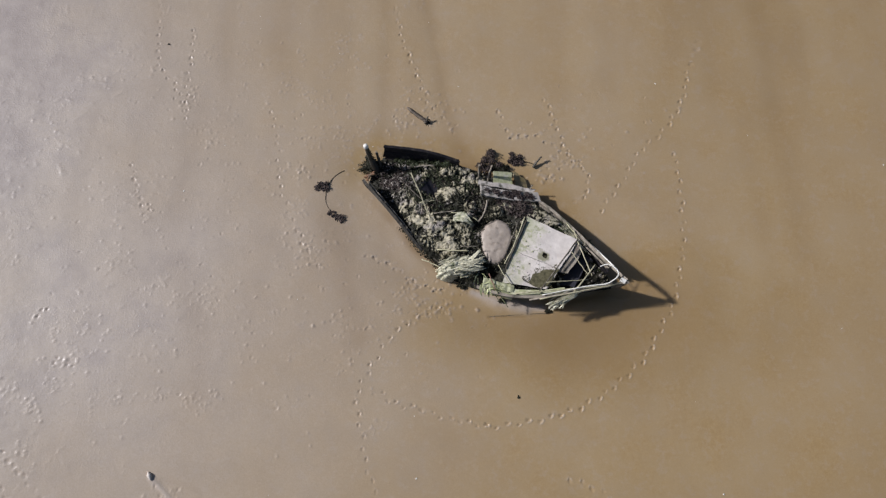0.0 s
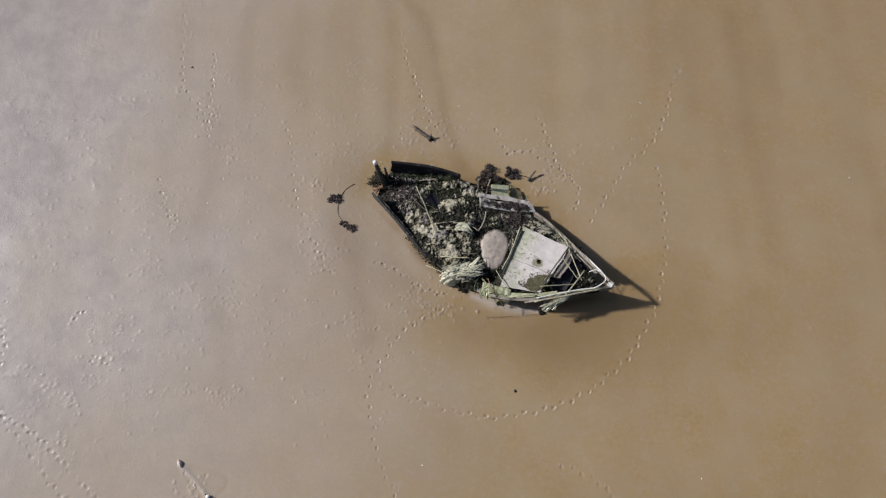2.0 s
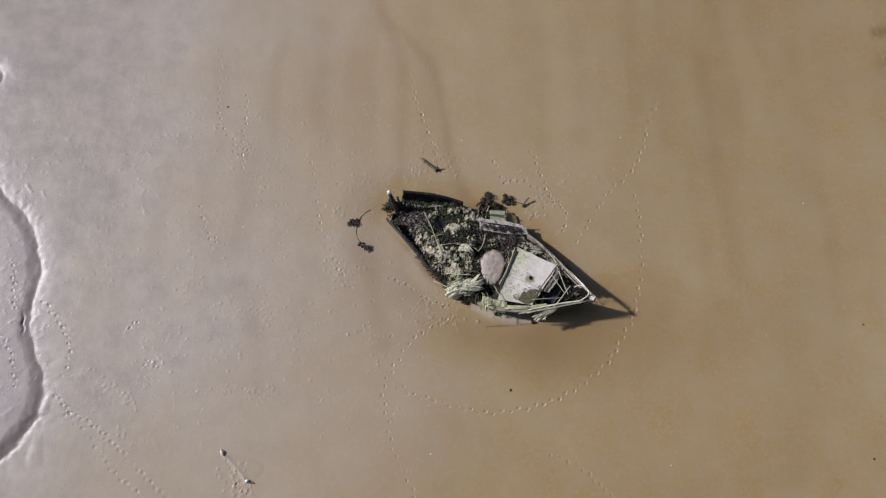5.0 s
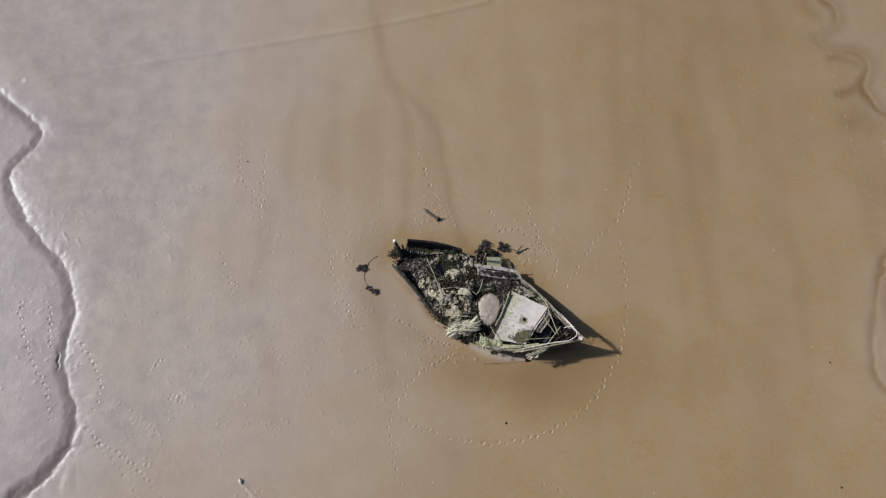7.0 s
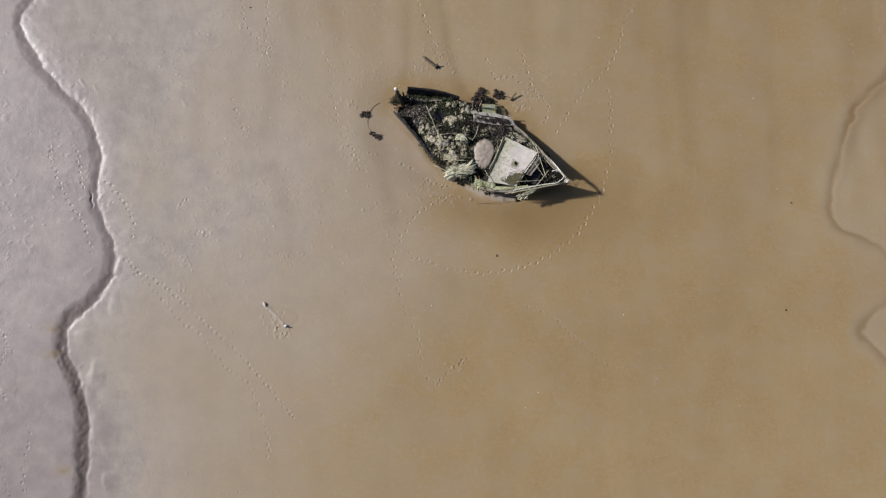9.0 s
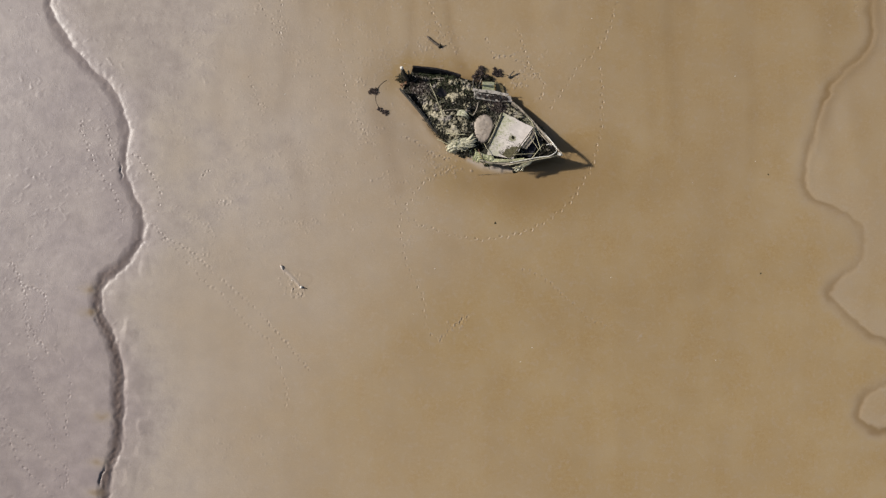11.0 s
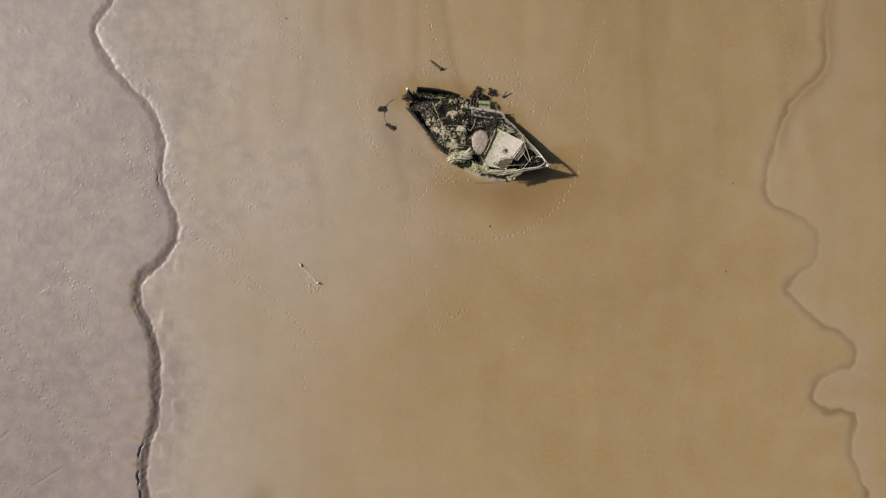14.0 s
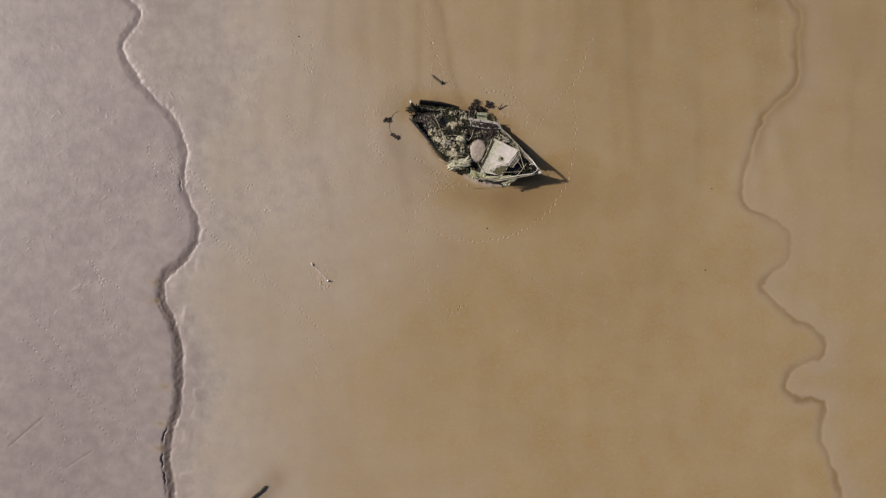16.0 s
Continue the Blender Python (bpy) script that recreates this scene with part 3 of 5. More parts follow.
STAINS_AND_SHADE[w] *= 1 - np.exp(-(dist / 0.12) ** 2)
FILM[w] *= 1 - 0.58 * np.exp(-(dist / 0.10) ** 2)

# --- tracks of wading birds
def press(x, y, a, size=1.0, deep=1.0):
    v = window(x, y, 0.13)
    dx, dy = GX[v] - x, GY[v] - y
    f, s = (dx * math.cos(a) + dy * math.sin(a)) / size, (dy * math.cos(a) - dx * math.sin(a)) / size
    pit = np.exp(-(((f - 0.002) / 0.022) ** 2 + (s / 0.014) ** 2)) + 0.6 * np.exp(-(((f - 0.028) / 0.014) ** 2 + ((np.abs(s) - 0.016) / 0.010) ** 2))
    heel = np.exp(-(((f + 0.036) / 0.012) ** 2 + ((s - 0.005) / 0.016) ** 2))
    flank = np.exp(-(((f - 0.005) / 0.024) ** 2 + ((s - 0.030) / 0.010) ** 2))
    GZ[v] += deep * (-0.017 * pit + 0.013 * heel + 0.011 * flank)
    rim = np.minimum(1.1 * deep * (heel + flank), 1)                  # squeezed-up rims painted paler, for the sky they reflect
    FILM[v] -= (FILM[v] - 0.45).clip(0) * rim
    STAINS_AND_SHADE[v] *= 1 - rim
    STAINS_AND_SHADE[v] = np.maximum(STAINS_AND_SHADE[v], 0.22 * deep * pit)


def trail(points, stride=0.165, size=1.0, deep=1.0):
    line = smooth_line(points, 0.02)
    run = np.concatenate([[0], np.cumsum(np.linalg.norm(np.diff(line, axis=0), axis=1))])
    d, k = stride * 0.5, 0
    while d < run[-1]:
        x, y = np.interp(d, run, line[:, 0]), np.interp(d, run, line[:, 1])
        x2, y2 = np.interp(d + 0.03, run, line[:, 0]), np.interp(d + 0.03, run, line[:, 1])
        a = math.atan2(y2 - y, x2 - x) + rng.normal(0, 0.25)
        off = (0.022 if k % 2 else -0.022) + rng.normal(0, 0.008)
        press(x - math.sin(a) * off, y + math.cos(a) * off, a, 0.95 * size * rng.uniform(0.75, 1.2), deep * rng.uniform(0.5, 1.2))
        d += stride * rng.uniform(0.8, 1.2)
        k += 1


def crumb(x, y, r, high):
    """A small lump of paler silt."""
    v = window(x, y, 0.07)
    lump = np.exp(-((GX[v] - x) ** 2 + (GY[v] - y) ** 2) / r ** 2)
    GZ[v] += high * lump
    FILM[v] -= (FILM[v] - 0.5).clip(0) * 0.8 * lump


def flurry(x, y, rx, ry, count, deep=0.6):
    """Trampled mud: crumbs and a few prints."""
    for k in range(count):
        px, py = x + rng.normal(0, rx), y + rng.normal(0, ry)
        if k % 3:
            crumb(px, py, rng.uniform(0.014, 0.026), deep * rng.uniform(0.006, 0.016))
        else:
            press(px, py, rng.uniform(0, 6.3), rng.uniform(0.55, 0.95), deep * rng.uniform(0.5, 1.1))


trail([(3.86, 3.66), (3.6, 3.1), (3.49, 2.6), (3.22, 2.06), (2.9, 1.7), (2.6, 1.42), (2.26, 0.86), (2.05, 0.6), (1.86, 0.32)])
trail([(3.22, 1.5), (3.26, 0.9), (3.27, 0.1), (3.18, -0.56), (2.98, -1.22), (2.71, -1.73), (2.45, -2.1), (2.08, -2.45), (1.62, -2.76), (1.08, -2.98), (0.55, -3.1), (0.02, -3.18)])
trail([(0.02, -3.18), (-0.33, -3.11), (-0.77, -3.02), (-1.17, -2.89), (-1.57, -2.81), (-1.74, -2.6)], 0.15)
trail([(-0.74, -1.3), (-1.15, -1.45), (-1.47, -1.68), (-1.69, -1.91), (-1.96, -2.4), (-2.07, -2.62), (-2.07, -2.97), (-1.97, -3.4), (-1.85, -3.9), (-1.47, -4.62), (-1.35, -5.43), (-1.04, -5.87)])
trail([(-1.04, -5.87), (-0.64, -5.5), (-0.23, -5.15)], 0.12)
trail([(-2.11, -0.42), (-1.73, -0.56), (-1.45, -0.7), (-1.16, -0.93), (-0.7, -1.05)], 0.13)
trail([(-3.79, 2.22), (-3.66, 1.69), (-3.6, 1.27), (-3.53, 0.76), (-3.37, 0.3), (-3.16, -0.04), (-3.05, -0.33), (-2.8, -0.67)], 0.16, 1.0, 0.75)
trail([(-6.0, 4.9), (-5.94, 4.28), (-5.91, 3.68), (-5.83, 3.00), (-5.57, 2.69), (-5.33, 2.29)], 0.15)
trail([(-5.29, 3.80), (-5.28, 3.21), (-5.30, 2.75), (-5.29, 2.29), (-5.24, 1.96)], 0.15)
trail([(-6.12, 1.19), (-6.02, 0.87), (-5.87, 0.45), (-5.72, 0.29)], 0.14)
trail([(-1.67, 4.3), (-1.53, 3.58), (-1.25, 2.9), (-1.02, 2.3), (-0.72, 1.98)], 0.14)
trail([(0.97, 2.49), (1.2, 1.95), (1.33, 1.53), (1.7, 1.01), (1.63, 0.6)], 0.15)
trail([(0.17, 2.26), (0.36, 1.73), (0.75, 1.73), (1.23, 1.47), (1.75, 1.01)], 0.14)
trail([(1.15, -3.91), (1.7, -4.12), (2.25, -4.59), (2.93, -5.2), (3.62, -5.47)], 0.15, 1.0, 0.7)
trail([(-14.76, -6.44), (-14.41, -6.57), (-14.08, -6.91), (-13.78, -7.25), (-13.42, -7.55), (-12.92, -7.98), (-12.42, -8.53), (-12.23, -9.02), (-11.85, -9.45), (-11.48, -9.82), (-11.04, -10.31)], 0.17, 1.15, 0.9)
trail([(-10.83, -6.78), (-10.76, -7.21), (-10.89, -7.83), (-10.88, -8.45)], 0.17, 1.15, 0.9)
trail([(-14.37, -5.62), (-13.57, -6.48), (-13.13, -7.08), (-12.43, -8.2), (-12.07, -8.55), (-11.11, -9.4), (-10.93, -9.66)], 0.2, 1.15, 0.9)
trail([(-14.5, -10.5), (-13.88, -10.65), (-13.18, -11.08), (-12.4, -11.42)], 0.17, 1.15, 0.9)
trail([(-9.2, -0.9), (-8.87, -1.25), (-8.5, -1.79), (-8.44, -2.19), (-8.52, -2.52)], 0.15, 1.1)
trail([(-10.48, -0.06), (-10.58, -0.27), (-10.32, -0.91), (-9.98, -1.59), (-9.65, -2.0), (-9.42, -2.72)], 0.14)
trail([(-9.9, -0.13), (-9.72, -1.11)], 0.13)
trail([(8.95, 6.6), (8.97, 5.33), (9.05, 4.14), (9.18, 3.0), (9.41, 2.0)], 0.16, 1.1, 0.8)
trail([(9.85, 4.6), (9.9, 3.5), (10.05, 2.8)], 0.16, 1.0)
trail([(-12.4, -3.82), (-12.22, -4.21), (-12.13, -4.47), (-11.78, -4.55), (-11.6, -4.64), (-11.42, -4.9), (-11.51, -5.34)], 0.10, 1.1, 0.8)
trail([(-12.04, -4.56), (-11.99, -5.0), (-12.02, -5.35), (-11.86, -5.61), (-11.68, -5.87), (-11.41, -6.22)], 0.09, 1.1, 0.8)
trail([(-11.94, -5.61), (-11.9, -6.32), (-11.79, -6.84), (-11.57, -7.28), (-11.43, -7.72), (-11.3, -8.34), (-11.12, -8.77)], 0.15, 1.1, 0.8)
trail([(-10.9, -9.21), (-10.81, -9.56), (-10.98, -9.83)], 0.08, 1.1, 0.8)
trail([(-14.4, -7.14), (-14.31, -7.58), (-14.18, -7.84), (-13.86, -8.01), (-13.68, -8.36), (-13.5, -8.8), (-13.32, -9.24), (-13.17, -9.59), (-13.4, -10.21), (-13.27, -10.74), (-13.12, -11.26)], 0.14, 1.1, 0.8)
trail([(-8.66, -2.81), (-8.23, -3.19), (-7.6, -3.56), (-7.04, -4.04), (-6.55, -4.49), (-6.06, -4.89), (-5.5, -5.46), (-5.01, -6.0), (-4.45, -6.67)], 0.13, 1.15, 0.8)
trail([(-8.4, -3.16), (-8.16, -3.36), (-7.73, -3.77), (-7.38, -4.22), (-6.82, -4.65), (-6.46, -5.06), (-6.04, -5.53), (-5.56, -5.87), (-5.27, -6.54), (-5.05, -7.15), (-5.04, -7.75)], 0.14, 1.15, 0.7)
trail([(-7.36, -1.53), (-7.12, -1.32)], 0.10)
flurry(0.97, 0.97, 0.14, 0.07, 20, 0.8)
flurry(-6.75, -2.25, 0.12, 0.10, 12, 0.8)
flurry(-6.9, 0.0, 1.0, 1.6, 80, 0.4)
flurry(-5.0, 1.6, 1.2, 1.4, 90, 0.4)
flurry(-3.2, 1.05, 0.14, 0.06, 16)
flurry(-2.6, 1.6, 1.2, 0.9, 90, 0.5)
flurry(-3.0, -1.6, 1.3, 0.9, 90, 0.5)
flurry(1.8, 2.0, 0.9, 0.6, 34, 0.5)
flurry(1.25, 1.2, 0.22, 0.14, 26)
flurry(0.75, 1.75, 0.2, 0.14, 16)
flurry(-0.8, 2.1, 0.28, 0.2, 30)
flurry(-1.45, 1.95, 0.16, 0.16, 20)
flurry(-1.25, -1.15, 0.25, 0.22, 22)
flurry(-2.9, -0.5, 0.2, 0.25, 26)
flurry(-2.5, -1.7, 0.35, 0.3, 14)
flurry(-0.55, -5.4, 0.22, 0.14, 18)
flurry(4.35, -5.75, 0.08, 0.14, 9)
flurry(-5.72, 0.29, 0.1, 0.1, 8)
flurry(-5.29, 2.29, 0.12, 0.14, 14)
flurry(-4.75, -8.52, 0.12, 0.1, 10)
flurry(-6.80, -8.55, 0.10, 0.08, 7)
flurry(-5.70, -8.43, 0.4, 0.05, 8)
flurry(-11.9, -5.6, 0.2, 0.35, 14)
flurry(-4.85, -4.6, 0.12, 0.12, 10, 1.0)
flurry(-12.5, -4.4, 0.3, 0.4, 20)
flurry(-5.8, -9.0, 1.4, 0.5, 40)
flurry(-6.0, -1.0, 2.0, 2.2, 70, 0.45)
flurry(-12.0, -3.0, 1.5, 4.0, 120, 0.5)

for _ in range(1400):                                                 # crumbs strewn over the drained side
    x, y = rng.uniform(-8.0, -1.0), rng.uniform(-4.0, 4.5)
    near_others = float(value_noise(np.array(x), np.array(y), 0.55, 37) + 0.6 * value_noise(np.array(x), np.array(y), 0.2, 38))
    if near_others > rng.uniform(0.0, 0.7):
        for _ in range(4):
            crumb(x + rng.normal(0, 0.06), y + rng.normal(0, 0.06), rng.uniform(0.012, 0.019), rng.uniform(0.002, 0.008) * min(1, 0.35 - 0.12 * x))
# the silt ridge with the pale chip: a shallow wet pan on one side, crumbs on the other
streak([(-5.18, -3.98), (-4.97, -4.16), (-4.80, -4.34), (-4.68, -4.47)], 0.035, -0.012, 0)
streak([(-5.0, -4.02), (-4.70, -4.05), (-4.42, -4.16), (-4.38, -4.30), (-4.50, -4.42)], 0.05, 0.003, 0.06)
flurry(-4.96, -4.33, 0.14, 0.11, 26, 0.8)
flurry(-4.70, -4.62, 0.10, 0.08, 14, 0.8)
flurry(-1.0, -1.05, 0.42, 0.22, 46, 0.7)
flurry(-0.6, -1.4, 0.35, 0.12, 26, 0.7)
w, dist, side, near = along(smooth_line([(-5.18, -3.98), (-4.97, -4.16), (-4.80, -4.34), (-4.68, -4.47)], 0.02), 0.15)
FILM[w] *= 1 - 0.35 * np.exp(-(dist / 0.045) ** 2)
# low ridges of mud round the sunken plank
for bx, by, br, bz in ((-7.05, -11.55, 0.45, 0.03), (-7.5, -11.5, 0.5, 0.02)):
    v = window(bx, by, br * 3)
    GZ[v] += bz * np.exp(-((GX[v] - bx) ** 2 + (GY[v] - by) ** 2) / br ** 2)


def ground_height(x, y):
    i, j = np.clip(np.searchsorted(AX, x), 0, len(AX) - 1), np.clip(np.searchsorted(AY, y), 0, len(AY) - 1)
    return float(GZ[j, i])


def sheet_mesh(name, x, y, z):
    """One mesh of quads over a grid of places."""
    rows, cols = x.shape
    me = bpy.data.meshes.new(name)
    co = np.stack([x, y, z], -1).reshape(-1, 3).astype(np.float32)
    idx = np.arange(rows * cols, dtype=np.int32).reshape(rows, cols)
    quads = np.stack([idx[:-1, :-1], idx[:-1, 1:], idx[1:, 1:], idx[1:, :-1]], -1).reshape(-1, 4)
    me.vertices.add(len(co))
    me.vertices.foreach_set("co", co.ravel())
    me.loops.add(quads.size)
    me.loops.foreach_set("vertex_index", quads.ravel())
    me.polygons.add(len(quads))
    me.polygons.foreach_set("loop_start", np.arange(0, quads.size, 4, dtype=np.int32))
    me.polygons.foreach_set("use_smooth", np.ones(len(quads), bool))
    me.update(calc_edges=True)
    return me


ground_mesh = sheet_mesh("mudflat", GX, GY, GZ)
for key, values in (("film", FILM), ("stain_and_shade", STAINS_AND_SHADE)):
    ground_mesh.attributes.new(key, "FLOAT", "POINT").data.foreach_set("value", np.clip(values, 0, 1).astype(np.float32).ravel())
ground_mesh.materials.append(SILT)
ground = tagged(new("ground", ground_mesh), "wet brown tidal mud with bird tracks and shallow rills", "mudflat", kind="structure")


# ---------------------------------------------------------------- building blocks
def mesh_of(name, verts, faces, mat, smooth=False):
    me = bpy.data.meshes.new(name)
    me.from_pydata([tuple(v) for v in verts], [], faces)
    if smooth:
        me.polygons.foreach_set("use_smooth", [True] * len(me.polygons))
    me.materials.append(mat)
    me.update()
    return me


def part(name, data, parent, label=""):
    """Links a mesh as one part under a thing or under another part."""
    ob = new(name, data)
    ob.parent = parent
    return tagged(ob, label)


def thing(name, data, label, category, m=None, group="", kind=""):
    ob = new(name, data)
    if m is not None:
        ob.matrix_world = m
    return tagged(ob, label, category, group, kind)


def tube(points, r0, r1=None, sides=7, knobs=0.0, closed=True):
    """Verts and faces of a tapering, slightly knobbly rod along a line of places."""
    p = [Vector(q) for q in points]
    r1 = r0 if r1 is None else r1
    verts, faces = [], []
    for i, q in enumerate(p):
        d = (p[min(i + 1, len(p) - 1)] - p[max(i - 1, 0)]).normalized()
        a = d.orthogonal().normalized() if abs(d.z) > 0.95 else Vector((0, 0, 1)).cross(d).normalized()
        b = d.cross(a)
        r = (r0 + (r1 - r0) * i / (len(p) - 1)) * (1 + random.uniform(-knobs, knobs))
        for k in range(sides):
            t = 2 * math.pi * k / sides
            verts.append(q + (a * math.cos(t) + b * math.sin(t)) * r)
    for i in range(len(p) - 1):
        for k in range(sides):
            k2 = (k + 1) % sides
            faces.append((i * sides + k, i * sides + k2, (i + 1) * sides + k2, (i + 1) * sides + k))
    if closed:
        faces.append(tuple(range(sides))[::-1])
        faces.append(tuple((len(p) - 1) * sides + k for k in range(sides)))
    return verts, faces


def bent(a, b, sag=0.0, sway=0.0, n=7):
    """A slightly crooked line from a to b."""
    a, b = Vector(a), Vector(b)
    d = (b - a)
    across = Vector((-d.y, d.x, 0)).normalized() if d.xy.length > 1e-6 else Vector((1, 0, 0))
    out = []
    for i in range(n):
        t = i / (n - 1)
        k = 4 * t * (1 - t)
        out.append(a + d * t + Vector((0, 0, -sag * k)) + across * (sway * k + random.uniform(-1, 1) * 0.006 * (0 < i < n - 1)))
    return out


def joined(pieces):
    verts, faces = [], []
    for v, f in pieces:
        o = len(verts)
        verts += list(v)
        faces += [tuple(i + o for i in q) for q in f]
    return verts, faces


def plank(rows, thick, ragged=0.0, wear=0.003):
    """A board along rows of (low edge, high edge, outward): a closed box section swept from end to end."""
    verts, faces = [], []
    n = len(rows)
    for i, (lo, hi, out) in enumerate(rows):
        lo, hi, out = Vector(lo), Vector(hi), Vector(out).normalized()
        along_it = (Vector(rows[min(i + 1, n - 1)][0]) - Vector(rows[max(i - 1, 0)][0])).normalized()
        r = (random.uniform(-1, 1) * ragged, random.uniform(-1, 1) * ragged) if i in (0, n - 1) else (0, 0)
        w = random.uniform(-0.003, 0.003)
        across = (hi - lo).normalized()
        lo2 = lo + along_it * r[0] + across * random.uniform(-wear, wear)
        hi2 = hi + along_it * r[1] + across * random.uniform(-wear, wear)
        e = (hi2 - lo2) * 0.07
        verts += [lo2 + out * w, lo2 + e * 0.4 - out * 0, hi2 - e * 0.4 + out * w, hi2 - out * thick * 0.25, hi2 - out * thick, lo2 - out * thick]
        verts[-5] = lo2 + e + out * (w + 0.002)
    m = 6
    for i in range(n - 1):
        for k in range(m):
            k2 = (k + 1) % m
            faces.append((i * m + k, (i + 1) * m + k, (i + 1) * m + k2, i * m + k2))
    faces.append(tuple(range(m)))
    faces.append(tuple((n - 1) * m + k for k in range(m))[::-1])
    return verts, faces


def board(corners, thick, nx=10, ny=10, warp=0.01, hole=None, fray=0.008, seed=0):
    """A thin sheet between four corners (in order), warped a little, with frayed edges and a round hole at (u, v, radius)."""
    c = [Vector(q) for q in corners]
    up = (c[1] - c[0]).cross(c[3] - c[0]).normalized()
    if up.z < 0:
        up = -up
    bm = bmesh.new()
    grid = []
    for j in range(ny + 1):
        row = []
        for i in range(nx + 1):
            u, v = i / nx, j / ny
            q = c[0].lerp(c[1], u).lerp(c[3].lerp(c[2], u), v)
            n3 = noise.noise_vector(q * 6 + Vector((seed, 0, 0)))
            if i in (0, nx) or j in (0, ny):
                q = q + Vector((n3.x, n3.y, 0)) * fray * 2
            q = q + up * (warp * noise.noise(q * 2.5 + Vector((seed, 7, 0))) + 0.004 * n3.z)
            row.append(bm.verts.new(q))
        grid.append(row)
    for j in range(ny):
        for i in range(nx):
            if hole:
                mid = (grid[j][i].co + grid[j + 1][i + 1].co) / 2
                at = c[0].lerp(c[1], hole[0]).lerp(c[3].lerp(c[2], hole[0]), hole[1])
                if (mid - at).length < hole[2]:
                    continue
            bm.faces.new((grid[j][i], grid[j][i + 1], grid[j + 1][i + 1], grid[j + 1][i]))
    bmesh.ops.recalc_face_normals(bm, faces=bm.faces)
    if sum(f.normal.z for f in bm.faces) < 0:
        bmesh.ops.reverse_faces(bm, faces=bm.faces)
    bm.verts.index_update()
    top = [v.co.copy() for v in bm.verts]
    n = len(top)
    quads = [tuple(v.index for v in f.verts) for f in bm.faces]
    rim = [tuple(lp.vert.index for lp in (e.link_loops[0], e.link_loops[0].link_loop_next)) for e in bm.edges if e.is_boundary]
    bm.free()
    faces = quads + [tuple(i + n for i in q)[::-1] for q in quads] + [(b, a, a + n, b + n) for a, b in rim]
    return top + [q - up * thick for q in top], faces


def fronds(spots, length=(0.05, 0.12), width=(0.008, 0.018), lift=0.6, base=None, keep=None, heading=None):
    """Loose curled strips of weed. spots: (x, y, radius x, radius y, count, height of the heap)."""
    verts, faces = [], []
    for x, y, rx, ry, count, heap in spots:
        for _ in range(count):
            a, r = random.uniform(0, 6.283), math.sqrt(random.random())
            px, py = x + rx * r * math.cos(a), y + ry * r * math.sin(a)
            if keep and random.random() > keep(px, py):
                continue
            z = (base(px, py) if base else 0.0) + heap * (1 - r * r) * random.uniform(0.3, 1.0)
            h, ln, wd = (random.gauss(*heading) if heading else random.uniform(0, 6.283)), random.uniform(*length), random.uniform(*width)
            p, tilt, o = Vector((px, py, z)), random.uniform(-0.2, lift), len(verts)
            tw = random.uniform(-0.7, 0.7)
            for k in range(4):
                d = Vector((math.cos(h) * math.cos(tilt), math.sin(h) * math.cos(tilt), math.sin(tilt)))
                s = Vector((-math.sin(h), math.cos(h), tw)).normalized() * wd * (0.6, 1.0, 0.9, 0.25)[k]
                verts += [p - s, p + s]
                p = p + d * ln / 3
                h += random.uniform(-0.6, 0.6) * (0.4 if heading else 1)
                tilt -= random.uniform(0.1, 0.7) * (0.5 if heading else 1)
            faces += [(o + 2 * k, o + 2 * k + 1, o + 2 * k + 3, o + 2 * k + 2) for k in range(3)]
    return verts, faces


def clods(spots, size=(0.02, 0.05), base=None, flat=0.7, keep=None):
    """Small crumbled lumps of drying mud."""
    ico = bmesh.new()
    bmesh.ops.create_icosphere(ico, subdivisions=1, radius=1)
    ico.verts.index_update()
    shape = [v.co.copy() for v in ico.verts]
    tris = [tuple(v.index for v in f.verts) for f in ico.faces]
    ico.free()
    verts, faces = [], []
    for x, y, rx, ry, count in spots:
        for _ in range(count):
            a, r = random.uniform(0, 6.283), math.sqrt(random.random())
            px, py = x + rx * r * math.cos(a), y + ry * r * math.sin(a)
            if keep and random.random() > keep(px, py) * 1.6:
                continue
            s = random.uniform(*size) * random.choice((0.6, 0.8, 1, 1, 1.3))
            c = Vector((px, py, (base(px, py) if base else 0.0) + s * 0.25))
            o, q, st = len(verts), random.uniform(0, 50), Vector((random.uniform(0.8, 1.4), random.uniform(0.7, 1.2), flat * random.uniform(0.6, 1.2)))
            turn = Matrix.Rotation(random.uniform(0, 6.283), 3, "Z")
            for v in shape:
                w = v * max(0.25, 1 + 1.5 * noise.noise(v * 1.7 + Vector((q, q, 0))) + 0.6 * noise.noise(v * 4 + Vector((0, q, q))))
                verts.append(c + turn @ Vector((w.x * st.x, w.y * st.y, w.z * st.z)) * s)
            faces += [tuple(i + o for i in t) for t in tris]
    return verts, faces


# ---------------------------------------------------------------- the wreck: s runs from stern to bow, w across, z up
BOAT = Matrix(((0.896, 0.443, 0, -1.95), (-0.443, 0.896, 0, 1.05), (0, 0, 1, 0), (0, 0, 0, 1)))
PORT = smooth_line([(0.02, 0.30), (0.7, 0.58), (1.43, 0.75), (2.1, 0.82), (2.79, 0.73), (3.3, 0.57), (3.75, 0.37), (4.15, 0.19), (4.53, 0.02)], 0.04)
STARBOARD = smooth_line([(0.0, -0.33), (0.8, -0.66), (1.39, -0.91), (2.0, -1.06), (2.5, -1.08), (2.95, -1.01), (3.46, -0.79), (4.0, -0.42), (4.53, -0.02)], 0.04)


def side_width(sign, s):
    line = PORT if sign > 0 else STARBOARD
    return float(np.interp(s, line[:, 0], line[:, 1]))


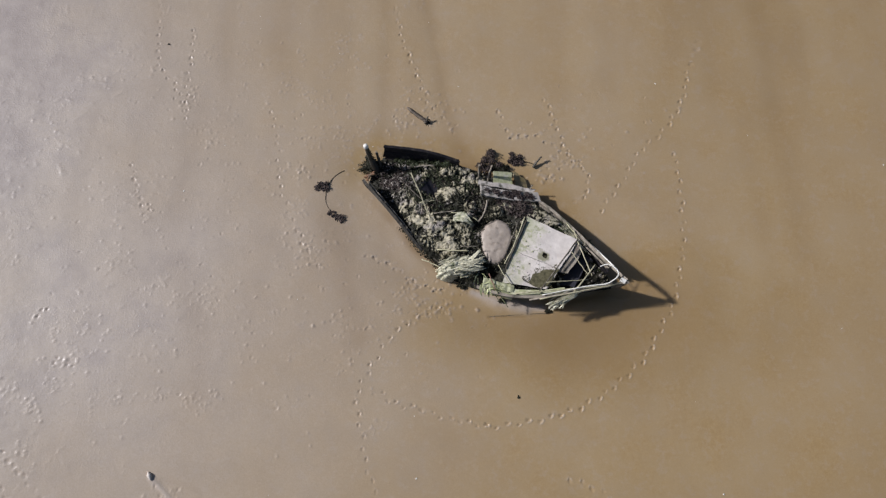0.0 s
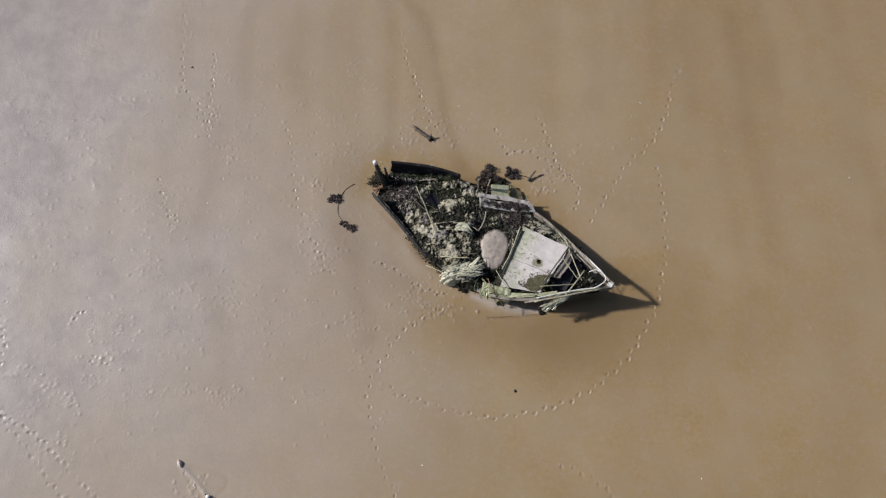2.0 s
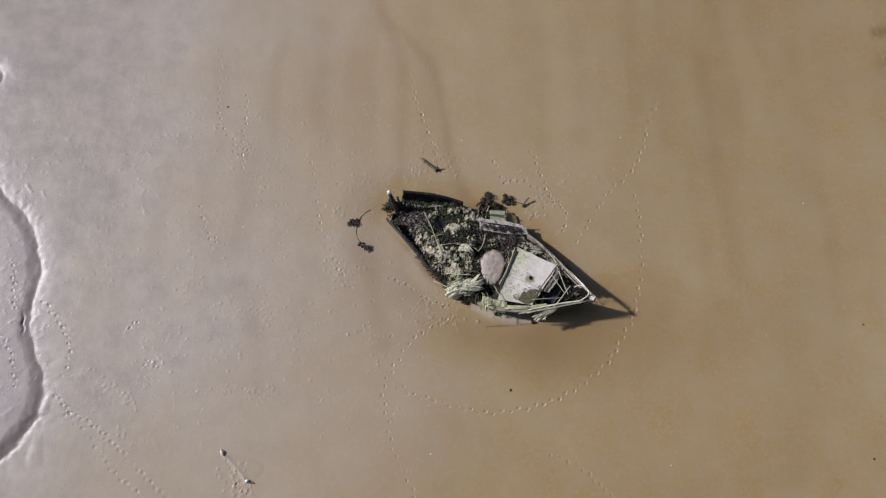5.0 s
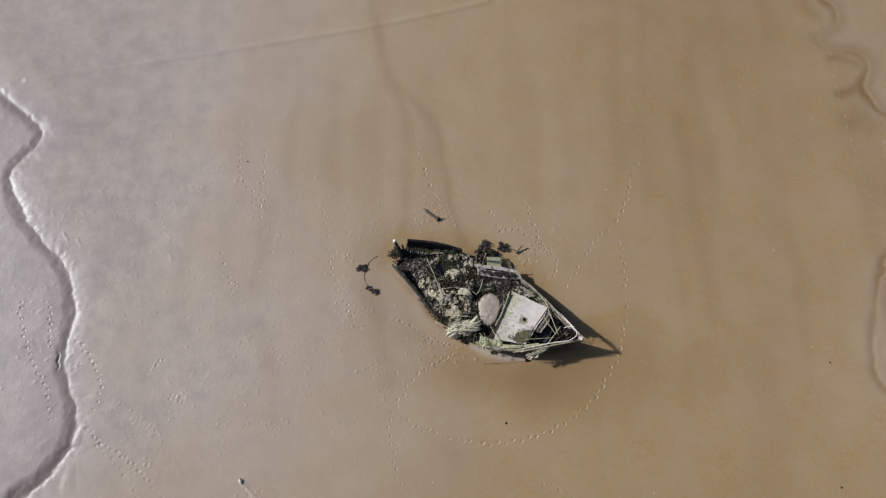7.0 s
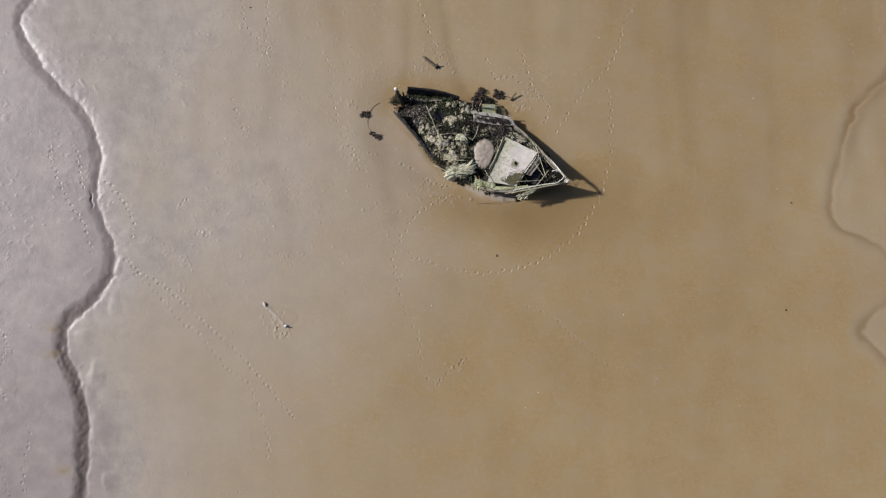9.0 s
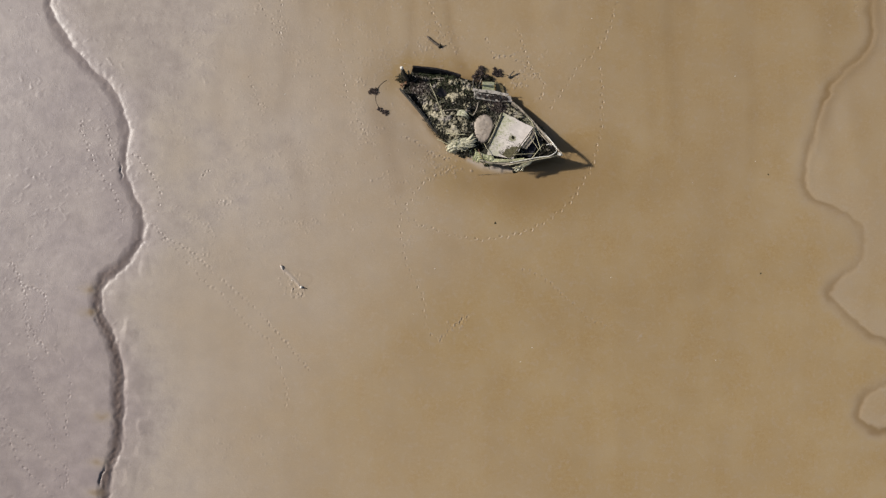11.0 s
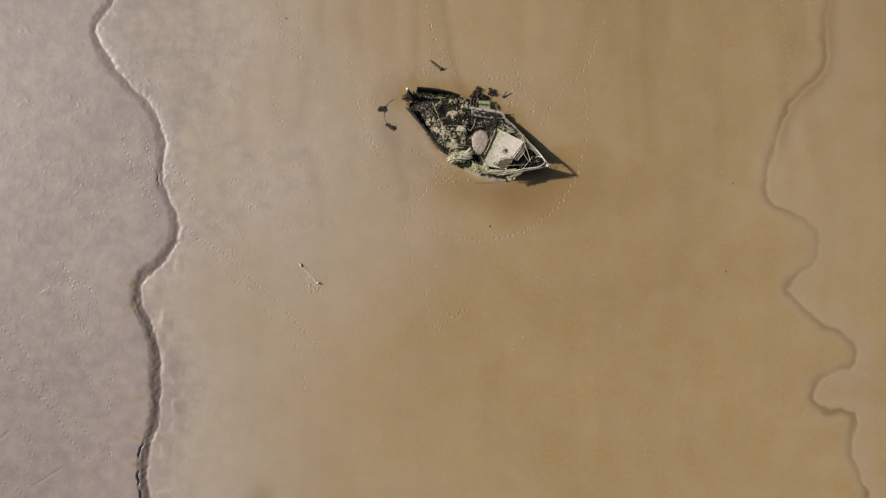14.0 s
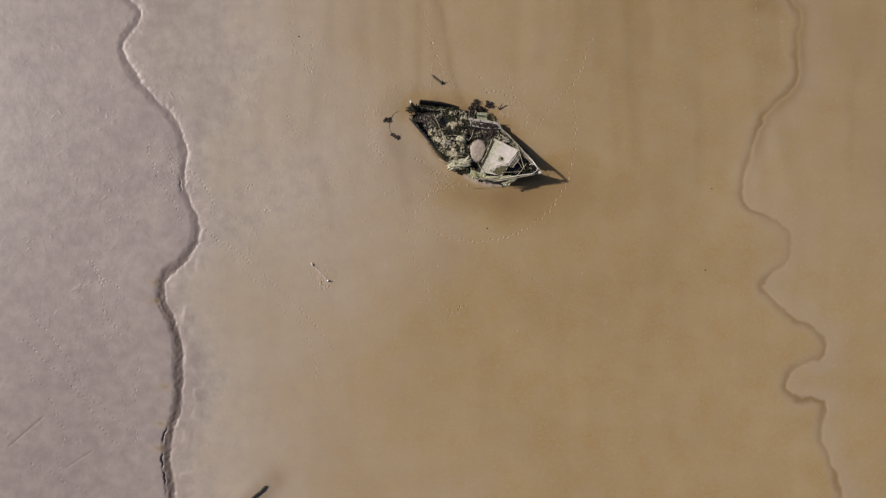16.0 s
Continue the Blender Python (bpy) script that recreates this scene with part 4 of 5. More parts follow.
def top_height(sign, s):
    if sign > 0:
        return float(np.interp(s, (0, 0.7, 1.45, 2.0, 2.7, 3.2, 3.7, 4.15, 4.53), (0.50, 0.41, 0.24, 0.08, 0.12, 0.21, 0.32, 0.43, 0.55)))
    return float(np.interp(s, (0, 0.8, 1.4, 2.0, 2.5, 3.46, 4.53), (0.35, 0.26, 0.14, 0.10, 0.26, 0.38, 0.54)))


def hull_at(sign, s, f):
    """A place on the outside of the hull: f is 0 at the mud and 1 at the gunwale."""
    w, z = side_width(sign, s), top_height(sign, s)
    mid = -0.06 * (1 - s / 4.53)
    foot = mid + (w - mid) * (0.70 + 0.12 * min(1, s / 3))
    bulge = 0.05 * math.sin(math.pi * f) * sign * (1 - s / 6)
    rake = (s > 4.0) * (s - 4.0) * 0.30 * (1 - f)
    return Vector((s - rake, foot + (w - foot) * f + bulge, -0.10 + (z + 0.10) * f))


def fill_height(s, w):
    """The silt that lies in the hull."""
    p, q = side_width(1, s), side_width(-1, s)
    t = (2 * w - p - q) / (p - q)
    inner = np.interp(s, (0.0, 0.35, 0.9, 1.6, 2.2, 2.8, 3.4, 3.7, 4.4), (0.03, 0.10, 0.20, 0.25, 0.22, 0.26, 0.26, 0.13, 0.02))
    broken = max(0.0, 1 - abs(s - 2.05) / 0.75)
    edge = 1 - (min(1, abs(t)) ** 4) * (0.35 + 0.75 * min(1, broken * 1.6))
    z = inner * edge
    z += 0.045 * noise.noise(Vector((s * 4, w * 4, 0))) + 0.022 * noise.noise(Vector((s * 13, w * 13, 3)))
    z += 0.006 * noise.noise(Vector((s * 22, w * 22, 5))) + 0.003 * noise.noise(Vector((s * 47, w * 47, 6))) + 0.045 * min(0.7, pale_mask(s, w)) ** 0.7
    z -= 0.12 * math.exp(-(((s - 1.06) / 0.15) ** 2 + ((w - 0.11) / 0.13) ** 2))
    z -= 0.10 * math.exp(-(((s - 2.62) / 0.12) ** 2 + ((w + 0.75) / 0.2) ** 2))
    z -= 0.10 * math.exp(-(((s - 2.05) / 0.12) ** 2 + ((w + 0.1) / 0.25) ** 2))
    z -= 0.07 * math.exp(-(((s - 2.42) * 0.896 + (w + 0.24) * 0.443) / 0.25) ** 4 - (((w + 0.24) * 0.896 - (s - 2.42) * 0.443) / 0.38) ** 4)
    if t > 0 and s > 2.3:                                              # no higher than the low port side
        z = min(z, top_height(1, s) - 0.03 + 0.45 * max(0.0, 1 - t))
    return float(z)


def pale_mask(s, w):
    """Where the silt has dried pale: patches with ragged edges."""
    spots = ((1.31, 0.12, 0.16, 0.14, 1.0), (1.24, 0.48, 0.20, 0.10, 0.6), (1.45, 0.60, 0.19, 0.10, 0.95), (1.68, 0.52, 0.12, 0.09, 0.7), (0.50, 0.28, 0.07, 0.06, 0.75), (0.70, 0.10, 0.10, 0.08, 0.6), (0.42, -0.08, 0.18, 0.13, 0.6),
             (1.05, -0.42, 0.28, 0.14, 0.9), (1.35, -0.42, 0.24, 0.15, 0.9), (0.85, 0.20, 0.10, 0.10, 0.4), (1.75, -0.42, 0.30, 0.22, 1.05), (1.62, -0.66, 0.30, 0.13, 0.9), (2.88, 0.42, 0.22, 0.10, 0.9), (1.10, -0.25, 0.10, 0.10, 0.6), (0.75, -0.28, 0.16, 0.10, 0.6),
             (1.55, 0.30, 0.12, 0.10, 0.45), (1.78, 0.02, 0.12, 0.10, 0.4), (2.28, 0.36, 0.14, 0.10, 0.7), (2.72, 0.50, 0.15, 0.10, 0.9), (2.0, 0.2, 0.12, 0.10, 0.4), (0.92, 0.40, 0.2, 0.08, 0.45), (3.1, 0.5, 0.4, 0.08, 0.3), (3.85, 0.2, 0.35, 0.13, 0.55))
    v = 0.25 - 0.16 * math.exp(-(((s - 1.68) / 0.38) ** 2 + ((w + 0.45) / 0.26) ** 2)) + 0.85 * sum(k * math.exp(-(((s - a) / c) ** 2 + ((w - b) / d) ** 2)) for a, b, c, d, k in spots)
    v = min(v, 0.74)
    for k, size in ((0.30, 3.1), (0.36, 7.0), (0.38, 14.0), (0.30, 27.0), (0.16, 52.0)):
        v += k * noise.noise(Vector((s * size, w * size, size)))
    for k, size in ((0.44, 6.5), (0.36, 12.0), (0.16, 21.0)):                        # dark seams that run between the lumps
        v -= k * max(0.0, 1 - 5.0 * abs(noise.noise(Vector((s * size, w * size, 40 + size)))))
    # inner shadow beside the planks, painted as a darker strip of silt
    v -= 0.55 * math.exp(-((w - side_width(-1, s)) / 0.10) ** 2) + 0.4 * math.exp(-((w - side_width(1, s)) / 0.08) ** 2) * (s < 1.2)
    return max(0.0, min(1.0, v))


boat = tagged(new("boat_wreck"), "rotting dark wooden rowing boat half sunk in wet mud", "boat wreck")
boat.matrix_world = BOAT


def strake(sign, s0, s1, f0, f1, mat, name="plank", ragged=0.03, thick=0.024, label=""):
    n = max(5, int((s1 - s0) / 0.11))
    rows = []
    for i in range(n + 1):
        s = s0 + (s1 - s0) * i / n
        lo, hi = hull_at(sign, s, f0 + 0.012), hull_at(sign, s, f1 - 0.012)
        ahead = hull_at(sign, min(4.53, s + 0.02), f0) - hull_at(sign, max(0, s - 0.02), f0)
        out = ahead.cross(hi - lo) * (1 if sign < 0 else -1)
        if out.y * sign < 0:
            out = -out
        rows.append((lo, hi, out))
    v, f = plank(rows, thick, ragged)
    return part(name, mesh_of(name, v, f, mat), boat, label)


# stern quarters: three strakes a side, the ends broken off unevenly
for f0, f1, s0, s1 in ((0.02, 0.34, 0.06, 1.50), (0.34, 0.67, 0.05, 1.40), (0.67, 1.0, 0.05, 1.30)):
    strake(1, s0, s1, f0, f1, TARRED)
for f0, f1, s0, s1 in ((0.02, 0.36, 0.06, 1.55), (0.36, 0.70, 0.03, 1.45), (0.70, 1.0, -0.0, 1.38)):
    strake(-1, s0, s1, f0, f1, TARRED)
# bow quarters
for f0, f1, s0, s1, mat in ((0.02, 0.34, 2.55, 4.30, TARRED), (0.34, 0.62, 2.66, 4.27, TARRED), (0.62, 0.81, 2.72, 4.24, GREYWOOD), (0.81, 0.97, 2.76, 4.20, GREYWOOD)):
    strake(1, s0, s1, f0, f1, mat)
for f0, f1, s0, s1, mat in ((0.02, 0.34, 2.25, 4.52, NAVY), (0.34, 0.64, 2.36, 4.52, NAVY), (0.64, 0.84, 2.42, 4.52, TARRED), (0.84, 0.99, 2.46, 4.50, TARRED)):
    strake(-1, s0, s1, f0, f1, mat)
# stumps of the broken middle
strake(1, 1.7, 2.4, 0.0, 0.6, DARKWOOD, ragged=0.06)
strake(-1, 1.6, 2.2, 0.0, 0.7, DARKWOOD, ragged=0.06)

# gunwale caps: two weathered laths on the port bow, one green with slime to starboard
def capping(sign, s0, s1, inset, width, lift, mat, label):
    n = 16
    rows = []
    for i in range(n + 1):
        s = s0 + (s1 - s0) * i / n
        a = hull_at(sign, s, 1.0) + Vector((0, -sign * inset, lift))
        b = a + Vector((0, -sign * width, 0.004))
        rows.append((a, b, (0, 0, 1)) if sign > 0 else (b, a, (0, 0, 1)))
    v, f = plank(rows, 0.022, 0.03)
    part("gunwale", mesh_of("gunwale", v, f, mat), boat, label)


capping(1, 2.72, 4.52, -0.02, 0.045, 0.0, GREYWOOD, "split grey gunwale lath")
capping(1, 2.80, 4.12, 0.05, 0.022, -0.03, GREYWOOD, "grey inner gunwale lath")
capping(-1, 2.46, 4.53, -0.01, 0.05, 0.0, GREYWOOD, "weathered grey gunwale")
capping(-1, 2.58, 3.72, 0.045, 0.10, -0.018, GREENBOARD, "slimy green side deck")
capping(-1, 3.5, 4.22, 0.06, 0.025, -0.035, PALEWOOD, "pale inner gunwale lath")
capping(1, 0.05, 1.28, -0.015, 0.05, 0.0, TARRED, "tarred gunwale")
capping(-1, 0.02, 1.36, -0.02, 0.05, 0.0, DARKWOOD, "rotten brown gunwale")
capping(-1, 0.10, 1.30, 0.045, 0.025, -0.03, GREYWOOD, "worn inner gunwale lath")

# stem, stern post and ribs
v, f = tube([(4.36, -0.02, -0.15), (4.45, -0.02, 0.1), (4.52, -0.02, 0.34), (4.55, -0.01, 0.57)], 0.034, 0.022, 6, 0.05)
part("stem_post", mesh_of("stem_post", v, f, GREYWOOD), boat)
v, f = tube(bent((0.10, 0.0, -0.1), (-0.13, 0.10, 0.70), 0, 0.01), 0.060, 0.034, 8, 0.25)
stern_post = part("stern_post", mesh_of("stern_post", v, f, DARKWOOD), boat)
v, f = tube([(-0.128, 0.099, 0.685), (-0.132, 0.10, 0.70), (-0.136, 0.101, 0.73), (-0.139, 0.102, 0.745)], 0.042, 0.030, 9, 0.12)
part("cap", mesh_of("cap", v, f, RAIL, True), stern_post, "small white weathered post cap")
v, f = tube(bent((0.12, 0.08, 0.0), (0.02, 0.15, 0.50), 0, 0.01), 0.03, 0.02, 6, 0.15)
part("stake", mesh_of("stake", v, f, DARKWOOD), boat)
v, f = fronds([(-0.06, 0.06, 0.10, 0.09, 160, 0.45), (-0.05, 0.0, 0.18, 0.15, 200, 0.18), (-0.1, 0.08, 0.06, 0.06, 260, 0.62), (-0.04, 0.05, 0.10, 0.10, 260, 0.5), (0.06, 0.10, 0.14, 0.10, 240, 0.22), (-0.17, -0.02, 0.11, 0.10, 60, 0.03)], (0.02, 0.07), (0.004, 0.010), 0.1)
part("hanging_weed", mesh_of("hanging_weed", v, f, WEED), stern_post, "dark green weed hanging from the post")["kind"] = "stuff"
v, f = joined([tube(bent((-0.07, -0.20, 0.06), (0.09, -0.10, 0.20), 0.02, 0.02), 0.030, 0.022, 6, 0.4), tube(bent((0.0, -0.24, 0.08), (0.05, -0.05, 0.15), 0, 0.02), 0.022, 0.018, 6, 0.4)])
part("iron_bracket", mesh_of("iron_bracket", v, f, RUST), boat, "rusted orange-brown iron bracket")
for sign, s in ((-1, 0.5), (-1, 1.0), (1, 3.0), (1, 3.4), (1, 3.75), (-1, 3.1), (-1, 3.6)):
    line = [hull_at(sign, s, k / 6) + Vector((0, -sign * 0.045, 0)) for k in range(7)]
    v, f = tube(line, 0.026, 0.022, 5, 0.1)
    part("rib", mesh_of("rib", v, f, DARKWOOD), boat)
# white hoop that runs along the port gunwale, round inside the stem and back
hoop = smooth_line([(3.33, 0.535, 0.20), (3.84, 0.355, 0.33), (4.17, 0.195, 0.46), (4.33, 0.09, 0.57), (4.37, 0.01, 0.58), (4.34, -0.07, 0.57), (4.25, -0.19, 0.55), (4.01, -0.34, 0.51), (3.45, -0.76, 0.42)], 0.05)
v, f = tube(hoop, 0.012, 0.008, 7, 0.05)
part("hoop_end", mesh_of("hoop_end", *tube(smooth_line([(4.33, 0.09, 0.565), (4.25, 0.125, 0.55), (4.15, 0.12, 0.53), (4.07, 0.05, 0.50)], 0.03), 0.010, 0.007, 7, 0.05), RAIL, True), boat, "bent pale inner end of the hoop")
part("bow_hoop", mesh_of("bow_hoop", v, f, RAIL, True), boat, "thin pale bent hoop round the bow")
v, f = board([(4.43, -0.045, 0.58), (4.51, -0.05, 0.58), (4.51, 0.015, 0.585), (4.43, 0.02, 0.585)], 0.045, 4, 4, 0.006)
part("bow_block", mesh_of("bow_block", v, f, RAIL), boat, "small white block at the bow")
# cross beam
rows = []
for i in range(25):
    t = i / 24
    s, w = 1.79 + 0.92 * t, 0.395 + 0.375 * t - 0.035 * math.sin(math.pi * t)
    rows.append(((s + 0.035, w - 0.055, 0.31 - 0.16 * t), (s - 0.045, w + 0.085, 0.32 - 0.16 * t), (0, 0, 1)))
v, f = plank(rows, 0.07, 0.05, 0.006)
part("thwart", mesh_of("thwart", v, f, PALEWOOD), boat, "bleached thick cross beam")
rows = [((1.74 + 0.88 * t, 0.495 + 0.335 * t, 0.285 - 0.16 * t), (1.71 + 0.88 * t, 0.575 + 0.33 * t - 0.015 * math.sin(9 * t), 0.275 - 0.16 * t), (0, 0, 1)) for t in [k / 20 for k in range(21)]]
v, f = plank(rows, 0.03, 0.04, 0.006)
part("thwart_plank", mesh_of("thwart_plank", v, f, PALEWOOD), boat, "bleached narrow plank beside the beam")
for a, b, r in (((1.70, 0.62, 0.0), (1.62, 0.72, 0.50), 0.022), ((1.83, 0.66, 0.1), (1.80, 0.84, 0.42), 0.016), ((2.56, 0.84, 0.0), (2.53, 0.90, 0.22), 0.012)):
    v, f = tube(bent(a, b, 0, 0.01), r, r * 0.8, 6, 0.15)
    part("stake", mesh_of("stake", v, f, GREYWOOD), boat)

# silt in the hull
S, Wt = np.meshgrid(np.linspace(0.03, 4.42, 520), np.linspace(-1, 1, 230))
WW, ZZ, PALE = np.zeros_like(S), np.zeros_like(S), np.zeros_like(S)
for j in range(S.shape[0]):
    for i in range(S.shape[1]):
        s = S[j, i]
        p, q = side_width(1, s) - 0.03, side_width(-1, s) + 0.03
        spill = 1 + 0.06 * max(0.0, 1 - abs(s - 2.05) / 0.6)
        WW[j, i] = (p + q) / 2 + (p - q) / 2 * Wt[j, i] * spill * (0.93 if s > 2.7 else 1.0)
        ZZ[j, i] = fill_height(s, WW[j, i])
        PALE[j, i] = pale_mask(s, WW[j, i])
me = sheet_mesh("silt", S, WW, ZZ)
me.attributes.new("pale", "FLOAT", "POINT").data.foreach_set("value", PALE.astype(np.float32).ravel())
me.materials.append(INNERMUD)
silt = tagged(new("silt"  , me), "dark wet silt and rotten weed filling the hull", "silt", kind="stuff")
silt.matrix_world = BOAT

def off_mound(s, w):
    """Nothing where the smooth heap of silt lies."""
    return float(math.hypot(((s - 2.42) * 0.896 + (w + 0.24) * 0.443) / 0.265, ((w + 0.24) * 0.896 - (s - 2.42) * 0.443) / 0.41) > 0.95)


# crumbled pale mud over the stern half
v, f = clods([(1.70, -0.50, 0.36, 0.30, 26), (1.16, -0.42, 0.40, 0.20, 22), (1.33, 0.12, 0.18, 0.18, 12), (0.55, 0.0, 0.28, 0.22, 16), (1.35, 0.60, 0.28, 0.12, 14), (2.1, 0.28, 0.3, 0.16, 16), (3.2, 0.45, 0.5, 0.12, 40)],
             (0.006, 0.016), fill_height, 0.45, pale_mask)
thing("mud_clods", mesh_of("mud_clods", v, f, CLOD), "pale crumbled mud clods over dark weed", "mud clods", BOAT, kind="stuff")

v, f = fronds([(0.95, 0.32, 0.45, 0.22, 320, 0.04), (1.55, 0.30, 0.34, 0.40, 340, 0.05), (1.15, -0.15, 0.5, 0.45, 340, 0.045), (1.75, -0.45, 0.45, 0.45, 260, 0.04), (0.45, 0.0, 0.35, 0.28, 160, 0.04), (2.05, -0.1, 0.2, 0.5, 420, 0.05), (2.55, -0.5, 0.12, 0.4, 200, 0.04)],
              (0.03, 0.09), (0.004, 0.010), 0.4, fill_height, lambda x, y: off_mound(x, y) * (1.0 - min(1, 3.2 * pale_mask(x, y))))
thing("rotten_weed", mesh_of("rotten_weed", v, f, WEED), "black rotten seaweed tangled over the silt in the hull", "seaweed", BOAT, kind="stuff")
v, f = fronds([(0.8, 0.3, 0.3, 0.18, 300, 0.05), (1.25, 0.36, 0.3, 0.22, 260, 0.05), (3.85, 0.16, 0.3, 0.16, 420, 0.10), (3.45, 0.43, 0.45, 0.09, 340, 0.10), (1.1, -0.1, 0.3, 0.25, 160, 0.04), (1.6, 0.5, 0.3, 0.2, 180, 0.04), (1.7, -0.4, 0.4, 0.4, 200, 0.03), (1.1, -0.45, 0.35, 0.2, 110, 0.04)] + [(s, side_width(1, s) - 0.12, 0.12, 0.05, 90, 0.12) for s in (0.35, 0.55, 0.75, 0.95, 1.12)], (0.03, 0.10), (0.003, 0.008), 0.6, fill_height,
              lambda x, y: 1.0 - min(1, 3.2 * pale_mask(x, y)))
thing("green_weed", mesh_of("green_weed", v, f, GREENWEED), "dark green weed growing over the silt in the hull", "seaweed", BOAT, kind="stuff")
v, f = fronds([(2.45, 0.40, 0.34, 0.14, 260, 0.06), (2.58, 0.52, 0.13, 0.14, 110, 0.06), (0.42, -0.02, 0.32, 0.24, 260, 0.03), (1.15, -0.1, 0.5, 0.4, 60, 0.03), (1.9, 0.1, 0.25, 0.35, 80, 0.04)], (0.04, 0.11), (0.004, 0.009), 0.4, fill_height, off_mound)
v2, f2 = fronds([(2.25, 0.56, 0.10, 0.05, 150, 0.03), (2.40, 0.64, 0.12, 0.05, 190, 0.03), (2.58, 0.72, 0.10, 0.04, 130, 0.03), (2.08, 0.50, 0.10, 0.03, 90, 0.02), (1.92, 0.46, 0.06, 0.03, 30, 0.02)], (0.02, 0.06), (0.004, 0.010), 0.4, lambda x, y: 0.315 - 0.174 * (x - 1.79))
thing("grey_weed", mesh_of("grey_weed", *joined([(v, f), (v2, f2)]), GREYWEED), "grey silted seaweed heaped over and beside the cross beam", "seaweed", BOAT, kind="stuff")

# smooth heap of pale silt
u, t = np.meshgrid(np.linspace(0, 2 * math.pi, 49), np.linspace(0, 1, 16))
r = 1 + 0.06 * np.sin(2 * u + 0.6) + 0.05 * np.sin(3 * u) + 0.03 * np.sin(5 * u) + 0.012 * np.sin(9 * u + 1) + 0.012 * np.sin(17 * u)
ex, ey = 0.265 * r * t * np.cos(u), 0.41 * r * t * np.sin(u)
hx, hy = 2.42 + 0.896 * ex - 0.443 * ey, -0.24 + 0.443 * ex + 0.896 * ey
hz = 0.252 + 0.014 * (1 - t ** 2) - 0.09 * t ** 12 + 0.007 * value_noise(hx, hy, 0.11, 31) + 0.004 * value_noise(hx, hy, 0.05, 32)
me = sheet_mesh("silt_mound", hx, hy, hz)
me.materials.append(SANDHEAP)
heap = thing("silt_mound", me, "smooth pale pinkish mound of silt in the hull", "silt mound", BOAT)

v, f = tube([(0.46 + (0.105 - 0.001 * k) * math.cos(k * 0.3), -0.09 + (0.075 - 0.001 * k) * math.sin(k * 0.3), fill_height(0.46, -0.09) + 0.03 + 0.001 * k) for k in range(34)], 0.013, 0.006, 6, 0.4)
thing("weed_coil", mesh_of("weed_coil", v, f, GREYWEED, True), "grey slimy coil of weed on the silt at the stern", "seaweed", BOAT)

# the dented dark sheet in the hollow
me = mesh_of("black_sheet", *board([(0.86, -0.06, 0.19), (1.17, -0.08, 0.18), (1.22, 0.22, 0.19), (0.88, 0.27, 0.20)], 0.006, 18, 18, 0.07, None, 0.05, 4), BLACKSHEET)
thing("plastic_sheet", me, "crumpled black plastic sheet in a muddy hollow", "plastic sheet", BOAT)

# the pale boards that lie in the bow half
deck = tagged(new("deck_board"), "pale silt-coated plywood deck with a round hole", "deck board")
deck.matrix_world = BOAT
A, B, C, D = Vector((2.69, 0.33, 0.335)), Vector((3.60, 0.34, 0.35)), Vector((3.48, -0.62, 0.335)), Vector((2.80, -0.84, 0.325))
seam0, seam1 = A.lerp(D, 0.52), B.lerp(C, 0.60)
part("panel", mesh_of("panel", *board([A, B, seam1, seam0], 0.018, 40, 30, 0.012, (0.60, 0.80, 0.043), 0.006, 1), PANEL), deck)
off = Vector((0.0, -0.006, -0.001))
part("panel", mesh_of("panel", *board([seam0 + off, seam1 + off, C, D], 0.018, 26, 24, 0.012, None, 0.006, 1), PANEL), deck)
v, f = clods([(3.20, -0.155, 0.045, 0.045, 26)], (0.012, 0.024), lambda x, y: 0.300, 0.5)
thing("silt_in_hole", mesh_of("silt_in_hole", v, f, CRUST), "brown-green silt showing in the hole of the deck board", "silt", BOAT, kind="stuff")
v, f = clods([(3.36, -0.46, 0.18, 0.16, 500), (3.16, -0.62, 0.12, 0.05, 110), (3.46, -0.36, 0.07, 0.18, 260), (3.30, -0.42, 0.28, 0.22, 60)], (0.003, 0.008), lambda x, y: 0.340, 0.35)
v2, f2 = board([(3.24, -0.45, 0.345), (3.49, -0.25, 0.349), (3.49, -0.58, 0.346), (3.16, -0.65, 0.342)], 0.010, 44, 40, 0.010, None, 0.05, 9)
v, f = joined([(v, f), (v2, f2)])
thing("algae_crust", mesh_of("algae_crust", v, f, CRUST), "brown-green algae crust on the pale deck board", "algae crust", BOAT, kind="stuff")
v, f = fronds([(2.95, -0.02, 0.14, 0.2, 16, 0.004), (2.85, -0.55, 0.06, 0.12, 10, 0.004), (3.2, -0.1, 0.2, 0.16, 10, 0.004)], (0.015, 0.04), (0.004, 0.009), 0.1, lambda x, y: 0.345)
thing("algae_scraps", mesh_of("algae_scraps", v, f, GREENSTRAW), "scraps of green algae on the pale deck board", "algae", BOAT, kind="stuff")

